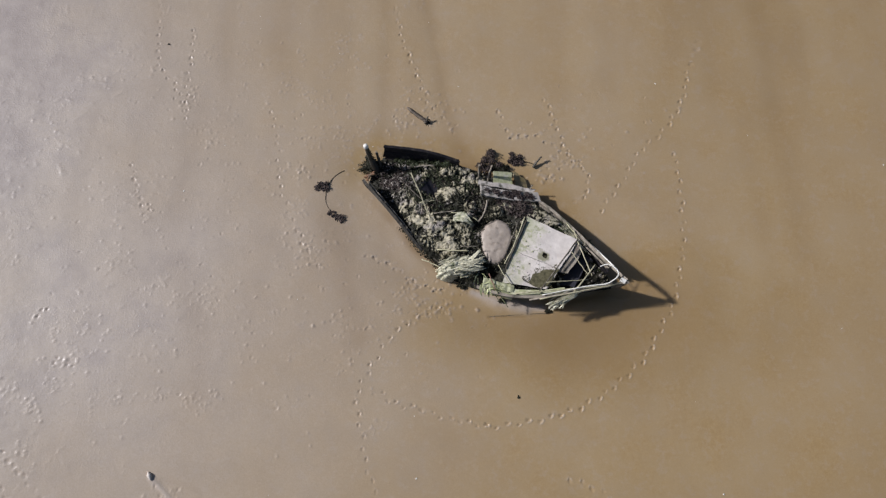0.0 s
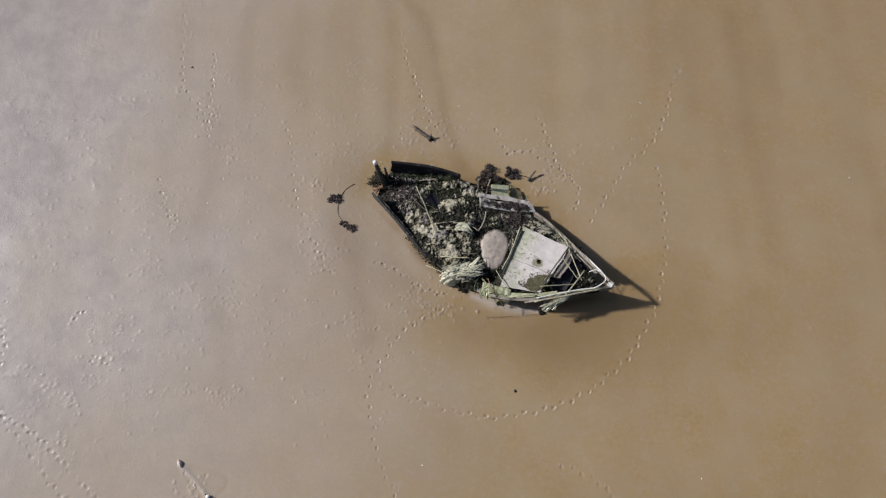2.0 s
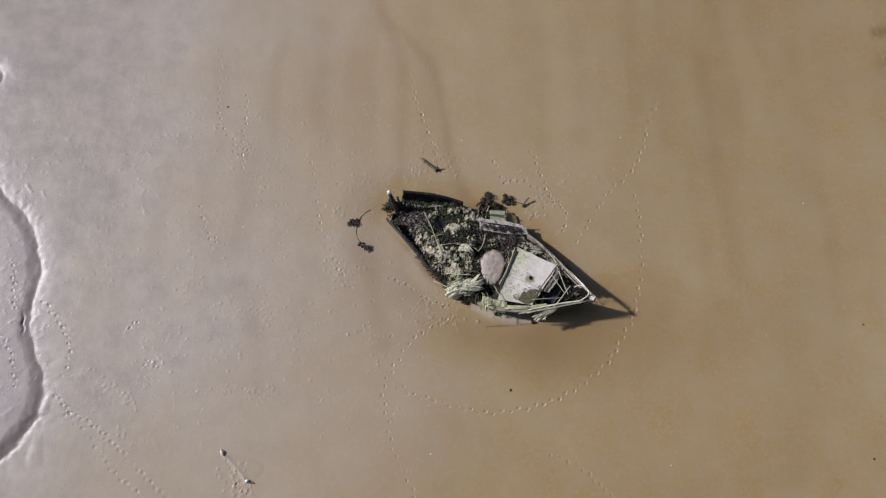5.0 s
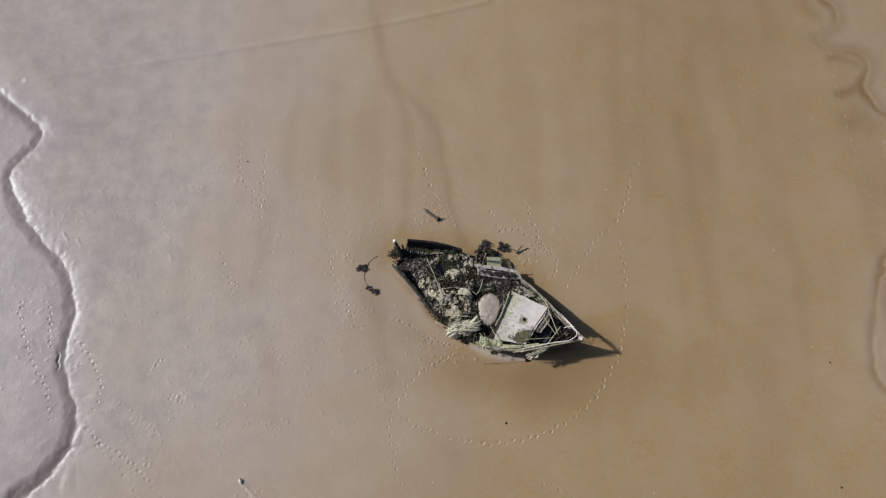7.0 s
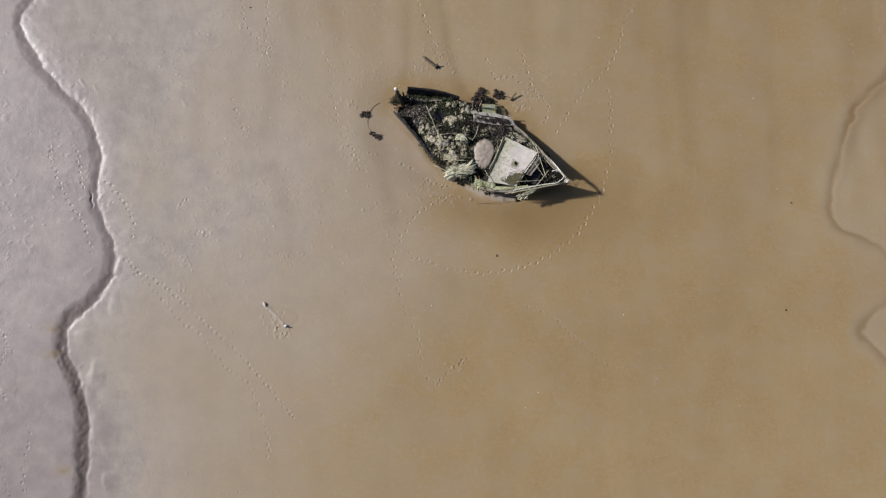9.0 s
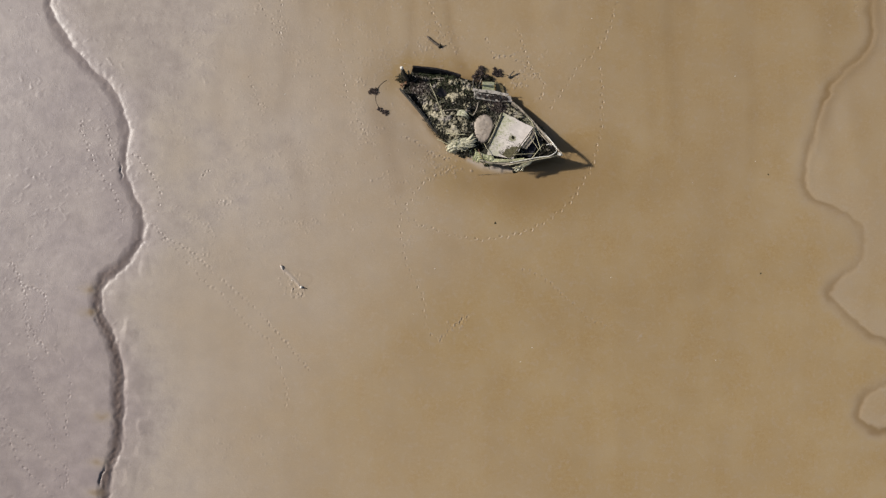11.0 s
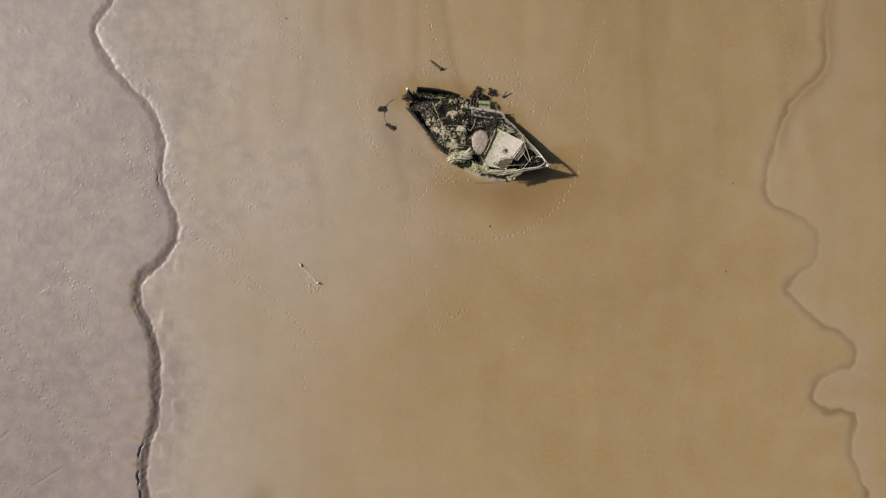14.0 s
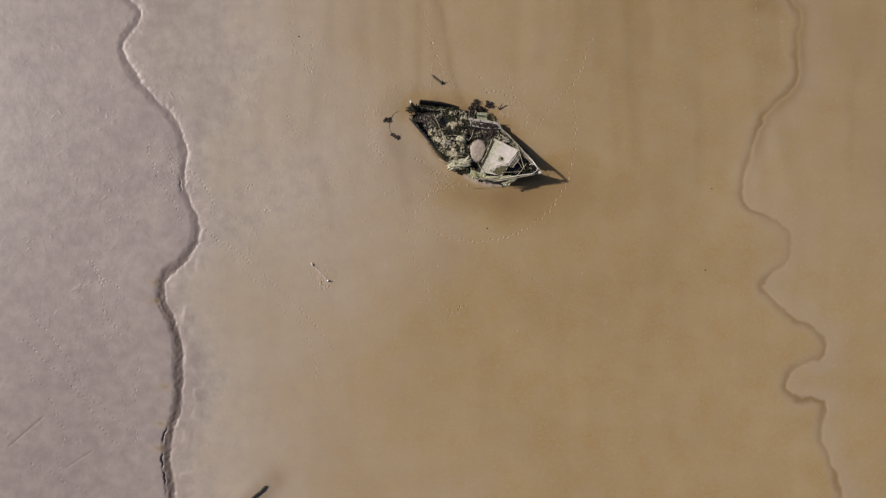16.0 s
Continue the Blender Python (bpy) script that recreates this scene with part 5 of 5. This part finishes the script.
me = mesh_of("broken_board", *board([(3.57, 0.33, 0.333), (3.71, 0.26, 0.33), (3.70, -0.24, 0.325), (3.52, -0.28, 0.32)], 0.02, 6, 16, 0.02, None, 0.02, 5), GREYWOOD)
thing("broken_board", me, "narrow silt-stained broken board leaning in the bow", "board", BOAT)
me = mesh_of("green_board", *board([(1.84, 0.85, 0.17), (2.12, 1.00, 0.11), (2.24, 0.76, 0.17), (1.95, 0.60, 0.23)], 0.02, 8, 6, 0.01, None, 0.01, 6), GREENBOARD)
thing("green_board", me, "yellow-green algae-covered board beside the cross beam", "board", BOAT)
me = mesh_of("brown_board", *board([(2.13, 1.02, 0.05), (2.36, 1.06, 0.0), (2.47, 0.90, 0.0), (2.27, 0.80, 0.07)], 0.02, 14, 12, 0.012, None, 0.035, 7), material("brown_board", (0.15, 0.115, 0.045), (0.27, 0.205, 0.105), 8, (0.4, 0.7), 0.4, 50, 0.006))
thing("brown_board", me, "brown muddy board sunk beside the green board", "board", BOAT)

# poles and sticks
def stick(a, b, r, mat, label, sag=0.0, sway=0.0, name="stick", taper=0.75, group="sticks in the wreck"):
    line = bent(a, b, sag, sway, 9)
    v, f = tube(line, r, r * taper, 7, 0.12)
    return thing(name, mesh_of(name, v, f, mat, True), label, "stick", BOAT, group)


PALE_STICK, DARK_STICK = "thin pale dry reed stick lying across the wreck", "thin dark wet stick lying across the wreck"
stick((3.58, 0.32, 0.42), (3.38, -0.74, 0.39), 0.014, DARKWOOD, DARK_STICK)
stick((3.30, 0.56, 0.22), (3.56, 0.40, 0.33), 0.012, POLE, PALE_STICK)
stick((3.46, 0.47, 0.30), (4.02, -0.14, 0.47), 0.011, POLE, PALE_STICK)
stick((3.56, 0.10, 0.40), (3.98, -0.16, 0.44), 0.009, POLE, PALE_STICK)
stick((2.71, 0.25, 0.35), (2.75, -0.62, 0.34), 0.016, DARKWOOD, DARK_STICK)
stick((2.66, 0.30, 0.35), (2.70, -0.55, 0.34), 0.012, POLE, "weathered greenish stick beside the deck board", 0, 0.02)
stick((2.60, 0.20, 0.32), (2.64, -0.35, 0.31), 0.012, DARKWOOD, DARK_STICK)
stick((3.42, -0.55, 0.42), (3.99, -0.22, 0.45), 0.009, POLE, PALE_STICK)
stick((3.05, -0.93, 0.38), (4.28, -0.20, 0.53), 0.011, POLE, "long pale stick along the gunwale")
stick((3.44, -0.84, 0.42), (4.40, -0.12, 0.56), 0.010, POLE, "long pale stick along the gunwale")
stick((3.30, -0.92, 0.40), (4.46, -0.09, 0.56), 0.012, GREYWOOD, "grey weathered stick along the gunwale")
stick((3.87, -0.52, 0.46), (3.99, 0.05, 0.47), 0.013, POLE, PALE_STICK)
stick((2.62, -0.62, 0.36), (2.98, -0.86, 0.37), 0.008, POLE, PALE_STICK)
stick((2.55, -0.82, 0.38), (2.76, -1.0, 0.34), 0.009, material("faded_red_stick", (0.20, 0.10, 0.07), (0.30, 0.18, 0.13), 20), "thin faded reddish stick on the gunwale")
stick((0.65, 0.15, 0.33), (1.29, -0.40, 0.33), 0.012, POLE, PALE_STICK)
stick((0.65, -0.05, 0.26), (1.11, -0.20, 0.28), 0.010, DARKWOOD, DARK_STICK)
stick((1.0, -0.24, 0.26), (1.22, -0.08, 0.28), 0.007, POLE, PALE_STICK)
stick((0.62, 0.30, 0.22), (0.92, 0.47, 0.26), 0.012, GREYWOOD, "short grey stick against the planks")
stick((1.99, 0.26, 0.40), (2.02, -0.10, 0.30), 0.016, GREYWOOD, "crooked grey stick beside the beam", -0.03, 0.03)
stick((2.02, -0.10, 0.31), (1.55, -0.16, 0.30), 0.008, POLE, PALE_STICK, 0, -0.05)
stick((1.30, -0.30, 0.30), (1.60, -0.10, 0.31), 0.009, GREYWOOD, "short grey stick on the mud clods")
stick((1.62, -0.80, 0.20), (2.10, -0.62, 0.34), 0.011, POLE, PALE_STICK)
stick((1.44, -1.02, 0.03), (1.80, -1.02, 0.12), 0.010, POLE, "thin stick poking from the reeds onto the mud")
stick((1.95, -0.60, 0.30), (2.20, -0.50, 0.40), 0.010, DARKWOOD, DARK_STICK)


def straw_bundle(spots, r=(0.004, 0.008)):
    """Loose straws. spots: start, end, spread at the start, spread at the end, arch, count."""
    out = []
    for a, b, sa, sb, arch, count in spots:
        for _ in range(count):
            p = Vector(a) + Vector((random.gauss(0, 1) * sa[0], random.gauss(0, 1) * sa[1], random.uniform(0, 1) * sa[2]))
            q = Vector(b) + Vector((random.gauss(0, 1) * sb[0], random.gauss(0, 1) * sb[1], random.uniform(0, 1) * sb[2]))
            t0, t1 = random.uniform(0, 0.35), random.uniform(0.65, 1.0)
            p, q = p.lerp(q, t0), p.lerp(q, t1)
            rad = random.uniform(*r)
            out.append(tube(bent(p, q, -arch * random.uniform(0.5, 1.2), random.uniform(-0.03, 0.03), 5), rad, rad * 0.6, 3, 0.1, False))
    return joined(out)


def reed_bed(x, y):
    return 0.10 + 0.22 * math.exp(-(((x - 2.28) / 0.30) ** 2 + ((y + 0.84) / 0.22) ** 2))


# the mat: ridges that run along the wad and arch over its crown
mu, mv = np.meshgrid(np.linspace(-1, 1, 96), np.linspace(-1, 1, 72))
reach = np.sqrt(np.maximum(1 - 0.85 * mv ** 2, 0.05)) * (1 + 0.22 * value_noise(mv, np.sign(mu), 0.13, 61) * mu ** 2)
ma, mb = 0.34 * mu * reach, 0.165 * mv + 0.045 * (1 - mu ** 2) - 0.01
mx, my = 2.06 + ma * 0.80 - mb * 0.60, -0.92 + ma * 0.60 + mb * 0.80
ridges = np.sin(mv * 15 + 2.6 * value_noise(mu, mv, 0.5, 62) + 1.5 * value_noise(mu, mv, 0.17, 63))
mz = 0.10 + 0.12 * (mu + 1) / 2 + 0.16 * (1 - mv ** 2) * (1 - 0.7 * mu ** 4) + 0.030 * ridges * (0.6 + 0.5 * value_noise(mu, mv, 0.4, 65)) + 0.040 * value_noise(mx, my, 0.08, 64) - 0.10 * np.maximum(np.abs(mv), np.abs(mu)) ** 10
reed_sheet = sheet_mesh("reed_mat", mx, my, mz)
reed_sheet.materials.append(MATTED)
mat_ob = thing("reed_mat", reed_sheet, "matted wad of pale dry reed leaves spilling over the side", "reeds", BOAT)
mat_ob.modifiers.new("thickness", "SOLIDIFY").thickness = 0.008


def on_mat(x, y):
    a, b = (x - 2.06) * 0.80 + (y + 0.92) * 0.60, (y + 0.92) * 0.80 - (x - 2.06) * 0.60
    pu, pv = a / 0.40, (b - 0.02) / 0.205
    return 0.115 + 0.12 * (pu + 1) / 2 + 0.16 * max(0, 1 - pv * pv) * (1 - 0.7 * min(1, pu ** 4))


dense = fronds([(1.90, -1.00, 0.19, 0.12, 50, 0.012), (2.10, -0.90, 0.20, 0.16, 60, 0.012), (2.22, -0.82, 0.14, 0.14, 40, 0.012)], (0.12, 0.26), (0.008, 0.020), 0.10, on_mat, None, (0.80, 0.28))
loose = straw_bundle([((1.78, -1.08, 0.08), (2.30, -0.78, 0.34), (0.06, 0.07, 0.03), (0.05, 0.08, 0.03), 0.08, 16)], (0.004, 0.008))
v, f = joined([dense, loose])
thing("reed_leaves", mesh_of("reed_leaves", v, f, STRAW), "loose pale dry reed leaves on the matted wad", "reeds", BOAT, kind="stuff")
v, f = straw_bundle([((2.56, -0.88, 0.28), (2.72, -1.12, 0.12), (0.10, 0.03, 0.05), (0.12, 0.03, 0.06), 0.07, 9),
                     ((2.60, -0.98, 0.28), (3.00, -0.94, 0.30), (0.06, 0.04, 0.05), (0.1, 0.04, 0.05), 0.02, 7)], (0.007, 0.014))
v2, f2 = fronds([(2.62, -1.00, 0.13, 0.05, 12, 0.03)], (0.10, 0.20), (0.008, 0.016), 0.1, lambda x, y: 0.27, None, (-1.1, 0.15))
v, f = joined([(v, f), (v2, f2)])
thing("green_reed_bundle", mesh_of("green_reed_bundle", v, f, GREENSTRAW), "greenish reeds hanging over the gunwale", "reeds", BOAT, kind="stuff")
v, f = straw_bundle([((3.92, -0.44, 0.48), (3.62, -0.86, 0.30), (0.03, 0.02, 0.02), (0.04, 0.03, 0.04), 0.04, 9),
                     ((3.92, -0.48, 0.46), (3.78, -0.76, 0.32), (0.03, 0.03, 0.02), (0.04, 0.03, 0.04), 0.04, 7)], (0.006, 0.013))
v2, f2 = fronds([(3.80, -0.62, 0.06, 0.12, 30, 0.03), (3.70, -0.76, 0.06, 0.07, 22, 0.02)], (0.06, 0.14), (0.007, 0.014), 0.1, lambda x, y: 0.38 + 0.3 * min(0, y + 0.66), None, (-2.1, 0.35))
v, f = joined([(v, f), (v2, f2)])
thing("reed_tuft", mesh_of("reed_tuft", v, f, STRAW), "tuft of pale green reeds drooping from the bow gunwale", "reeds", BOAT, kind="stuff")
v, f = straw_bundle([((3.0, 0.60, 0.14), (3.9, 0.22, 0.33), (0.15, 0.03, 0.03), (0.15, 0.03, 0.03), 0.01, 10)], (0.004, 0.008))
thing("loose_straw", mesh_of("loose_straw", v, f, STRAW), "loose dry straws lying along the gunwale", "straw", BOAT, kind="stuff")

# thin stems strewn over the silt
stems = []
for _ in range(90):
    s, w, a, ln = random.uniform(0.4, 2.3), random.uniform(-0.85, 0.6), random.uniform(0, 6.283), random.uniform(0.05, 0.22)
    if not side_width(-1, s) + 0.12 < w < side_width(1, s) - 0.12:
        continue
    s2, w2 = s + ln * math.cos(a), w + ln * math.sin(a)
    stems.append(tube(bent((s, w, fill_height(s, w) + 0.02), (s2, w2, fill_height(s2, w2) + 0.025), -0.01, random.uniform(-0.02, 0.02), 5), random.uniform(0.002, 0.005), 0.002, 3, 0.1, False))
v, f = joined(stems)
thing("stem_litter", mesh_of("stem_litter", v, f, LITTER), "thin dark stems strewn over the silt in the hull", "plant litter", BOAT, kind="stuff")
v, f = fronds([(s, side_width(-1, s) + 0.03, 0.09, 0.07, 60, 0.05) for s in (0.95, 1.10, 1.22, 1.34, 1.44, 1.56, 1.70)], (0.015, 0.05), (0.004, 0.009), 0.4, lambda x, y: -0.01)
thing("seaweed_fringe", mesh_of("seaweed_fringe", v, f, WEED), "ragged dark seaweed along the foot of the stern planks", "seaweed", BOAT, kind="stuff")

# dark weed that shows between the reeds
v, f = fronds([(2.05, -0.92, 0.3, 0.2, 240, 0.02), (2.48, -0.72, 0.1, 0.12, 120, 0.05)], (0.02, 0.06), (0.005, 0.011), 0.4, lambda x, y: reed_bed(x, y) - 0.03)
thing("weed_under_reeds", mesh_of("weed_under_reeds", v, f, WEED), "black weed under the matted reeds", "seaweed", BOAT, kind="stuff")

# slimy sacking draped over the gunwale
rows_s, rows_t = np.meshgrid(np.linspace(0, 1, 30), np.linspace(0, 1, 16))
sx = 2.50 + 0.50 * rows_s + 0.06 * rows_t
sy = -0.90 - 0.20 * rows_t + 0.10 * rows_s + 0.01 * value_noise(sx, rows_t, 0.05, 41)
sz = 0.315 + 0.03 * rows_t - 0.17 * rows_t ** 3 + 0.010 * np.sin(rows_s * 30 + 2 * value_noise(rows_s, rows_t, 0.2, 42)) * (0.3 + rows_t)
me = sheet_mesh("sacking", sx, sy, sz)
me.materials.append(GREENBOARD)
sack = thing("sacking", me, "slimy pale green sacking draped over the gunwale", "sacking", BOAT)
sack.modifiers.new("thickness", "SOLIDIFY").thickness = 0.006
v, f = fronds([(2.42 + 0.27 * math.cos(a) * 0.9 - 0.18 * math.sin(a), -0.24 + 0.12 * math.cos(a) + 0.37 * math.sin(a), 0.05, 0.05, 22, 0.02) for a in np.arange(0, 6.2, 0.3)],
              (0.015, 0.05), (0.004, 0.010), 0.4, lambda x, y: 0.225, off_mound)
thing("weed_fringe", mesh_of("weed_fringe", v, f, WEED), "black weed round the edge of the silt mound", "seaweed", BOAT, kind="stuff")

# torn painted board below the broken one, and a folded leaf of slimy sheet on the clods
me = mesh_of("painted_board", *board([(3.64, 0.27, 0.16), (3.92, 0.20, 0.20), (3.86, -0.36, 0.20), (3.62, -0.44, 0.16)], 0.02, 6, 12, 0.02, None, 0.015, 11), NAVY)
thing("painted_board", me, "dark navy painted board lying deep in the bow", "board", BOAT)
lx, ly = np.meshgrid(np.linspace(0, 1, 16), np.linspace(0, 1, 10))
girth = (ly - 0.5) * (0.35 + 0.65 * np.sin(3.0 * lx ** 0.8 + 0.1))
fx, fy = 1.62 + 0.32 * lx - 0.05 * girth, -0.22 + 0.07 * np.sin(2.6 * lx) + 0.17 * girth + 0.012 * value_noise(lx, ly, 0.12, 52)
me = sheet_mesh("slimy_sheet", fx, fy, 0.29 + 0.06 * np.sin(3.1 * lx) + 0.02 * np.sin(9 * ly) + 0.015 * value_noise(fx, fy, 0.06, 51))
me.materials.append(MATTED)
leaf = thing("slimy_sheet", me, "folded pale green slimy sheet on the mud clods", "sheet", BOAT)
leaf.modifiers.new("thickness", "SOLIDIFY").thickness = 0.006


# ---------------------------------------------------------------- things on the mud round the wreck
def weed_clump(x, y, r, count, label, mat=WEED, tall=0.10, squash=0.7, turn=0.0, lobes=6):
    """A heap of bladder weed: a few uneven lobes of short curled strips and small round bladders."""
    z = ground_height(x, y)
    spots = []
    for k in range(lobes):
        a, d = 2.4 * k + random.uniform(-0.5, 0.5), r * math.sqrt((k + 0.3) / lobes) * 0.85
        w = random.uniform(0.20, 0.42) * r
        px, py = d * math.cos(a), d * math.sin(a) * squash
        spots.append((px * math.cos(turn) - py * math.sin(turn), px * math.sin(turn) + py * math.cos(turn), w, w * 0.8, max(8, count // lobes), tall * random.uniform(0.4, 1.2)))
    v, f = fronds(spots, (0.012, 0.045), (0.003, 0.008), 0.6)
    v2, f2 = clods([(px, py, k, k, 12) for px, py, k, *_ in spots], (0.006, 0.016), lambda px, py: random.uniform(0, tall * 0.5), 0.8)
    v, f = joined([(v, f), (v2, f2)])
    return thing("seaweed_clump", mesh_of("seaweed_clump", v, f, mat), label, "seaweed", pose(x, y, z), "seaweed clumps on the mud", "stuff")


weed_clump(0.02, 1.24, 0.26, 1300, "large dark clump of bladder seaweed against the wreck", GREYWEED, 0.14, 0.9, 0, 8)
weed_clump(0.20, 1.10, 0.20, 700, "dark clump of bladder seaweed against the wreck", WEED, 0.12, 0.7, -0.4)
weed_clump(0.47, 1.29, 0.16, 560, "round dark clump of seaweed beside the wreck", GREYWEED, 0.08, 0.85, 0, 7)
weed_clump(-2.82, 0.77, 0.145, 260, "dark seaweed clump on bare wet mud", GREYWEED, 0.05, 0.6, 0.0)
weed_clump(-2.57, 0.24, 0.17, 200, "small dark seaweed clump on bare wet mud", GREYWEED, 0.04, 0.42, -0.35)
weed_clump(-0.45, -0.94, 0.07, 24, "small dark seaweed tuft below the reeds", WEED, 0.05)
weed_clump(0.95, -1.34, 0.04, 12, "dark seaweed tuft below the bow reeds", WEED, 0.05)
weed_clump(0.20, -1.17, 0.06, 30, "thin dark seaweed strip along the hull", WEED, 0.03)


def cord(points, r, label, mat=WEED, name="cord"):
    line = [(x, y, ground_height(x, y) + h) for x, y, h in points]
    v, f = tube(smooth_line(line, 0.03), r, r, 5, 0.1)
    return thing(name, mesh_of(name, v, f, mat, True), label, "cord")


cord([(-2.74, 0.74, 0.02), (-2.66, 0.90, 0.004), (-2.56, 1.00, 0.004), (-2.46, 1.06, 0.004)], 0.005, "dark wet cord running from a seaweed clump")
cord([(-2.76, 0.66, 0.01), (-2.75, 0.5, 0.003), (-2.70, 0.38, 0.003), (-2.6, 0.28, 0.01)], 0.0035, "thin dark cord between two seaweed clumps")
cord([(-2.25, 1.06, 0.02), (-2.15, 1.09, 0.05), (-2.05, 1.08, 0.10)], 0.010, "frayed dark rope end at the stern post")
cord([(0.55, 1.28, 0.03), (0.68, 1.24, 0.012), (0.80, 1.2, 0.02)], 0.006, "dark cord between seaweed and a twig")


def twig(a, b, r, label, mat=DARKWOOD, name="driftwood", sway=0.01, knobs=0.3):
    v, f = tube(bent(a, b, 0, sway, 9), r, r * 0.6, 7, knobs)
    return thing(name, mesh_of(name, v, f, mat, True), label, "driftwood")


twig((0.77, 1.14, -0.01), (0.91, 1.30, 0.09), 0.021, "short forked twig standing in the mud", name="twig")
drift = twig((-1.05, 1.95, 0.02), (-1.41, 2.23, 0.02), 0.036, "short brown driftwood stick with weed at its end", material("brown_driftwood", (0.06, 0.045, 0.032), (0.17, 0.13, 0.095), 14, (0.6, 0.85), 0.5, 60, 0.006))
v, f = tube(bent((-1.10, 1.94, 0.0), (-1.04, 2.03, 0.09), 0, 0.0, 5), 0.018, 0.010, 6, 0.2)
part("snag", mesh_of("snag", v, f, DARKWOOD), drift)
v, f = fronds([(-1.06, 1.97, 0.05, 0.05, 40, 0.04)], (0.02, 0.05), (0.005, 0.010), 0.5)
part("weed", mesh_of("weed", v, f, WEED), drift, "black weed caught on the stick")["kind"] = "stuff"
twig((0.0, -1.44, ground_height(0.0, -1.44)), (1.04, -1.37, ground_height(1.04, -1.37) - 0.003), 0.006, "long thin dark stick half sunk in the mud", name="thin_stick", knobs=0.1)

# pale driftwood chip at the head of a ridge of silt, white shells at its foot
v, f = tube([(-0.09 + 0.03 * k, 0.004 * math.sin(k), 0.018 + 0.012 * math.sin(k / 2)) for k in range(7)], 0.05, 0.05, 9, 0.08)
v = [Vector((q.x * 0.75, q.y * 0.7 * (0.1, 0.6, 0.95, 1.0, 0.9, 0.55, 0.1)[i // 9], q.z * (0.3, 0.5, 0.62, 0.62, 0.55, 0.45, 0.3)[i // 9])) for i, q in enumerate(v)]
thing("driftwood", mesh_of("driftwood", v, f, PALEWOOD, True), "pale bleached driftwood chip on open mud", "driftwood", pose(-5.20, -3.94, ground_height(-5.20, -3.94), 0, 0, -60))
for x, y, r, turn in ((-4.68, -4.46, 0.032, 10), (-4.74, -4.42, 0.022, 70), (-4.93, -4.28, 0.016, 30)):
    v, f = clods([(0, 0, 0.001, 0.001, 1)], (r, r), None, 0.55)
    thing("shell", mesh_of("shell", v, f, RAIL, True), "small white shell half sunk in mud", "shell", pose(x, y, ground_height(x, y) + 0.004, 0, 0, turn), "shells on the silt ridge")
v, f = fronds([(-4.58, -4.50, 0.02, 0.02, 6, 0.01)], (0.03, 0.06), (0.006, 0.012), 0.3, ground_height)
thing("weed_scrap", mesh_of("weed_scrap", v, f, WEED), "dark scrap of weed beside white shells", "weed scrap", kind="stuff")

# dark plank end that sticks out of the bank of mud
v, f = plank([((-6.62, -11.14, 0.04), (-6.63, -11.15, 0.07), (0.6, -0.6, 0.1)), ((-6.74, -11.28, 0.03), (-6.76, -11.28, 0.10), (0.6, -0.6, 0.1)), ((-6.97, -11.48, 0.02), (-6.99, -11.47, 0.12), (0.6, -0.6, 0.1)), ((-7.5, -11.95, 0.0), (-7.52, -11.93, 0.13), (0.6, -0.6, 0.1))], 0.045, 0.02)
thing("sunken_plank", mesh_of("sunken_plank", v, f, DARKWOOD), "dark plank end sticking out of a mud bank", "plank")

# scraps
for x, y, s in ((0.46, -2.72, 0.045), (-5.71, 3.44, 0.03), (7.69, -1.37, 0.022), (7.51, -3.99, 0.022)):
    z = ground_height(x, y)
    v, f = fronds([(0, 0, 0.012, 0.012, 5, 0.012)], (s, s * 1.5), (0.008, 0.014), 0.3)
    thing("leaf_scrap", mesh_of("leaf_scrap", v, f, WEED), "small dark scrap of weed on wet mud", "weed scrap", pose(x, y, z + 0.004), "scraps on the mud")
spots = [(rng.uniform(-8, 8.5), rng.uniform(-8, 6), 0.01, 0.01, 1) for _ in range(46)]
v, f = clods(spots, (0.005, 0.010), lambda x, y: ground_height(x, y), 0.5)
thing("shell_fragments", mesh_of("shell_fragments", v, f, RAIL), "tiny white shell fragments scattered on the mud", "shells", kind="stuff")
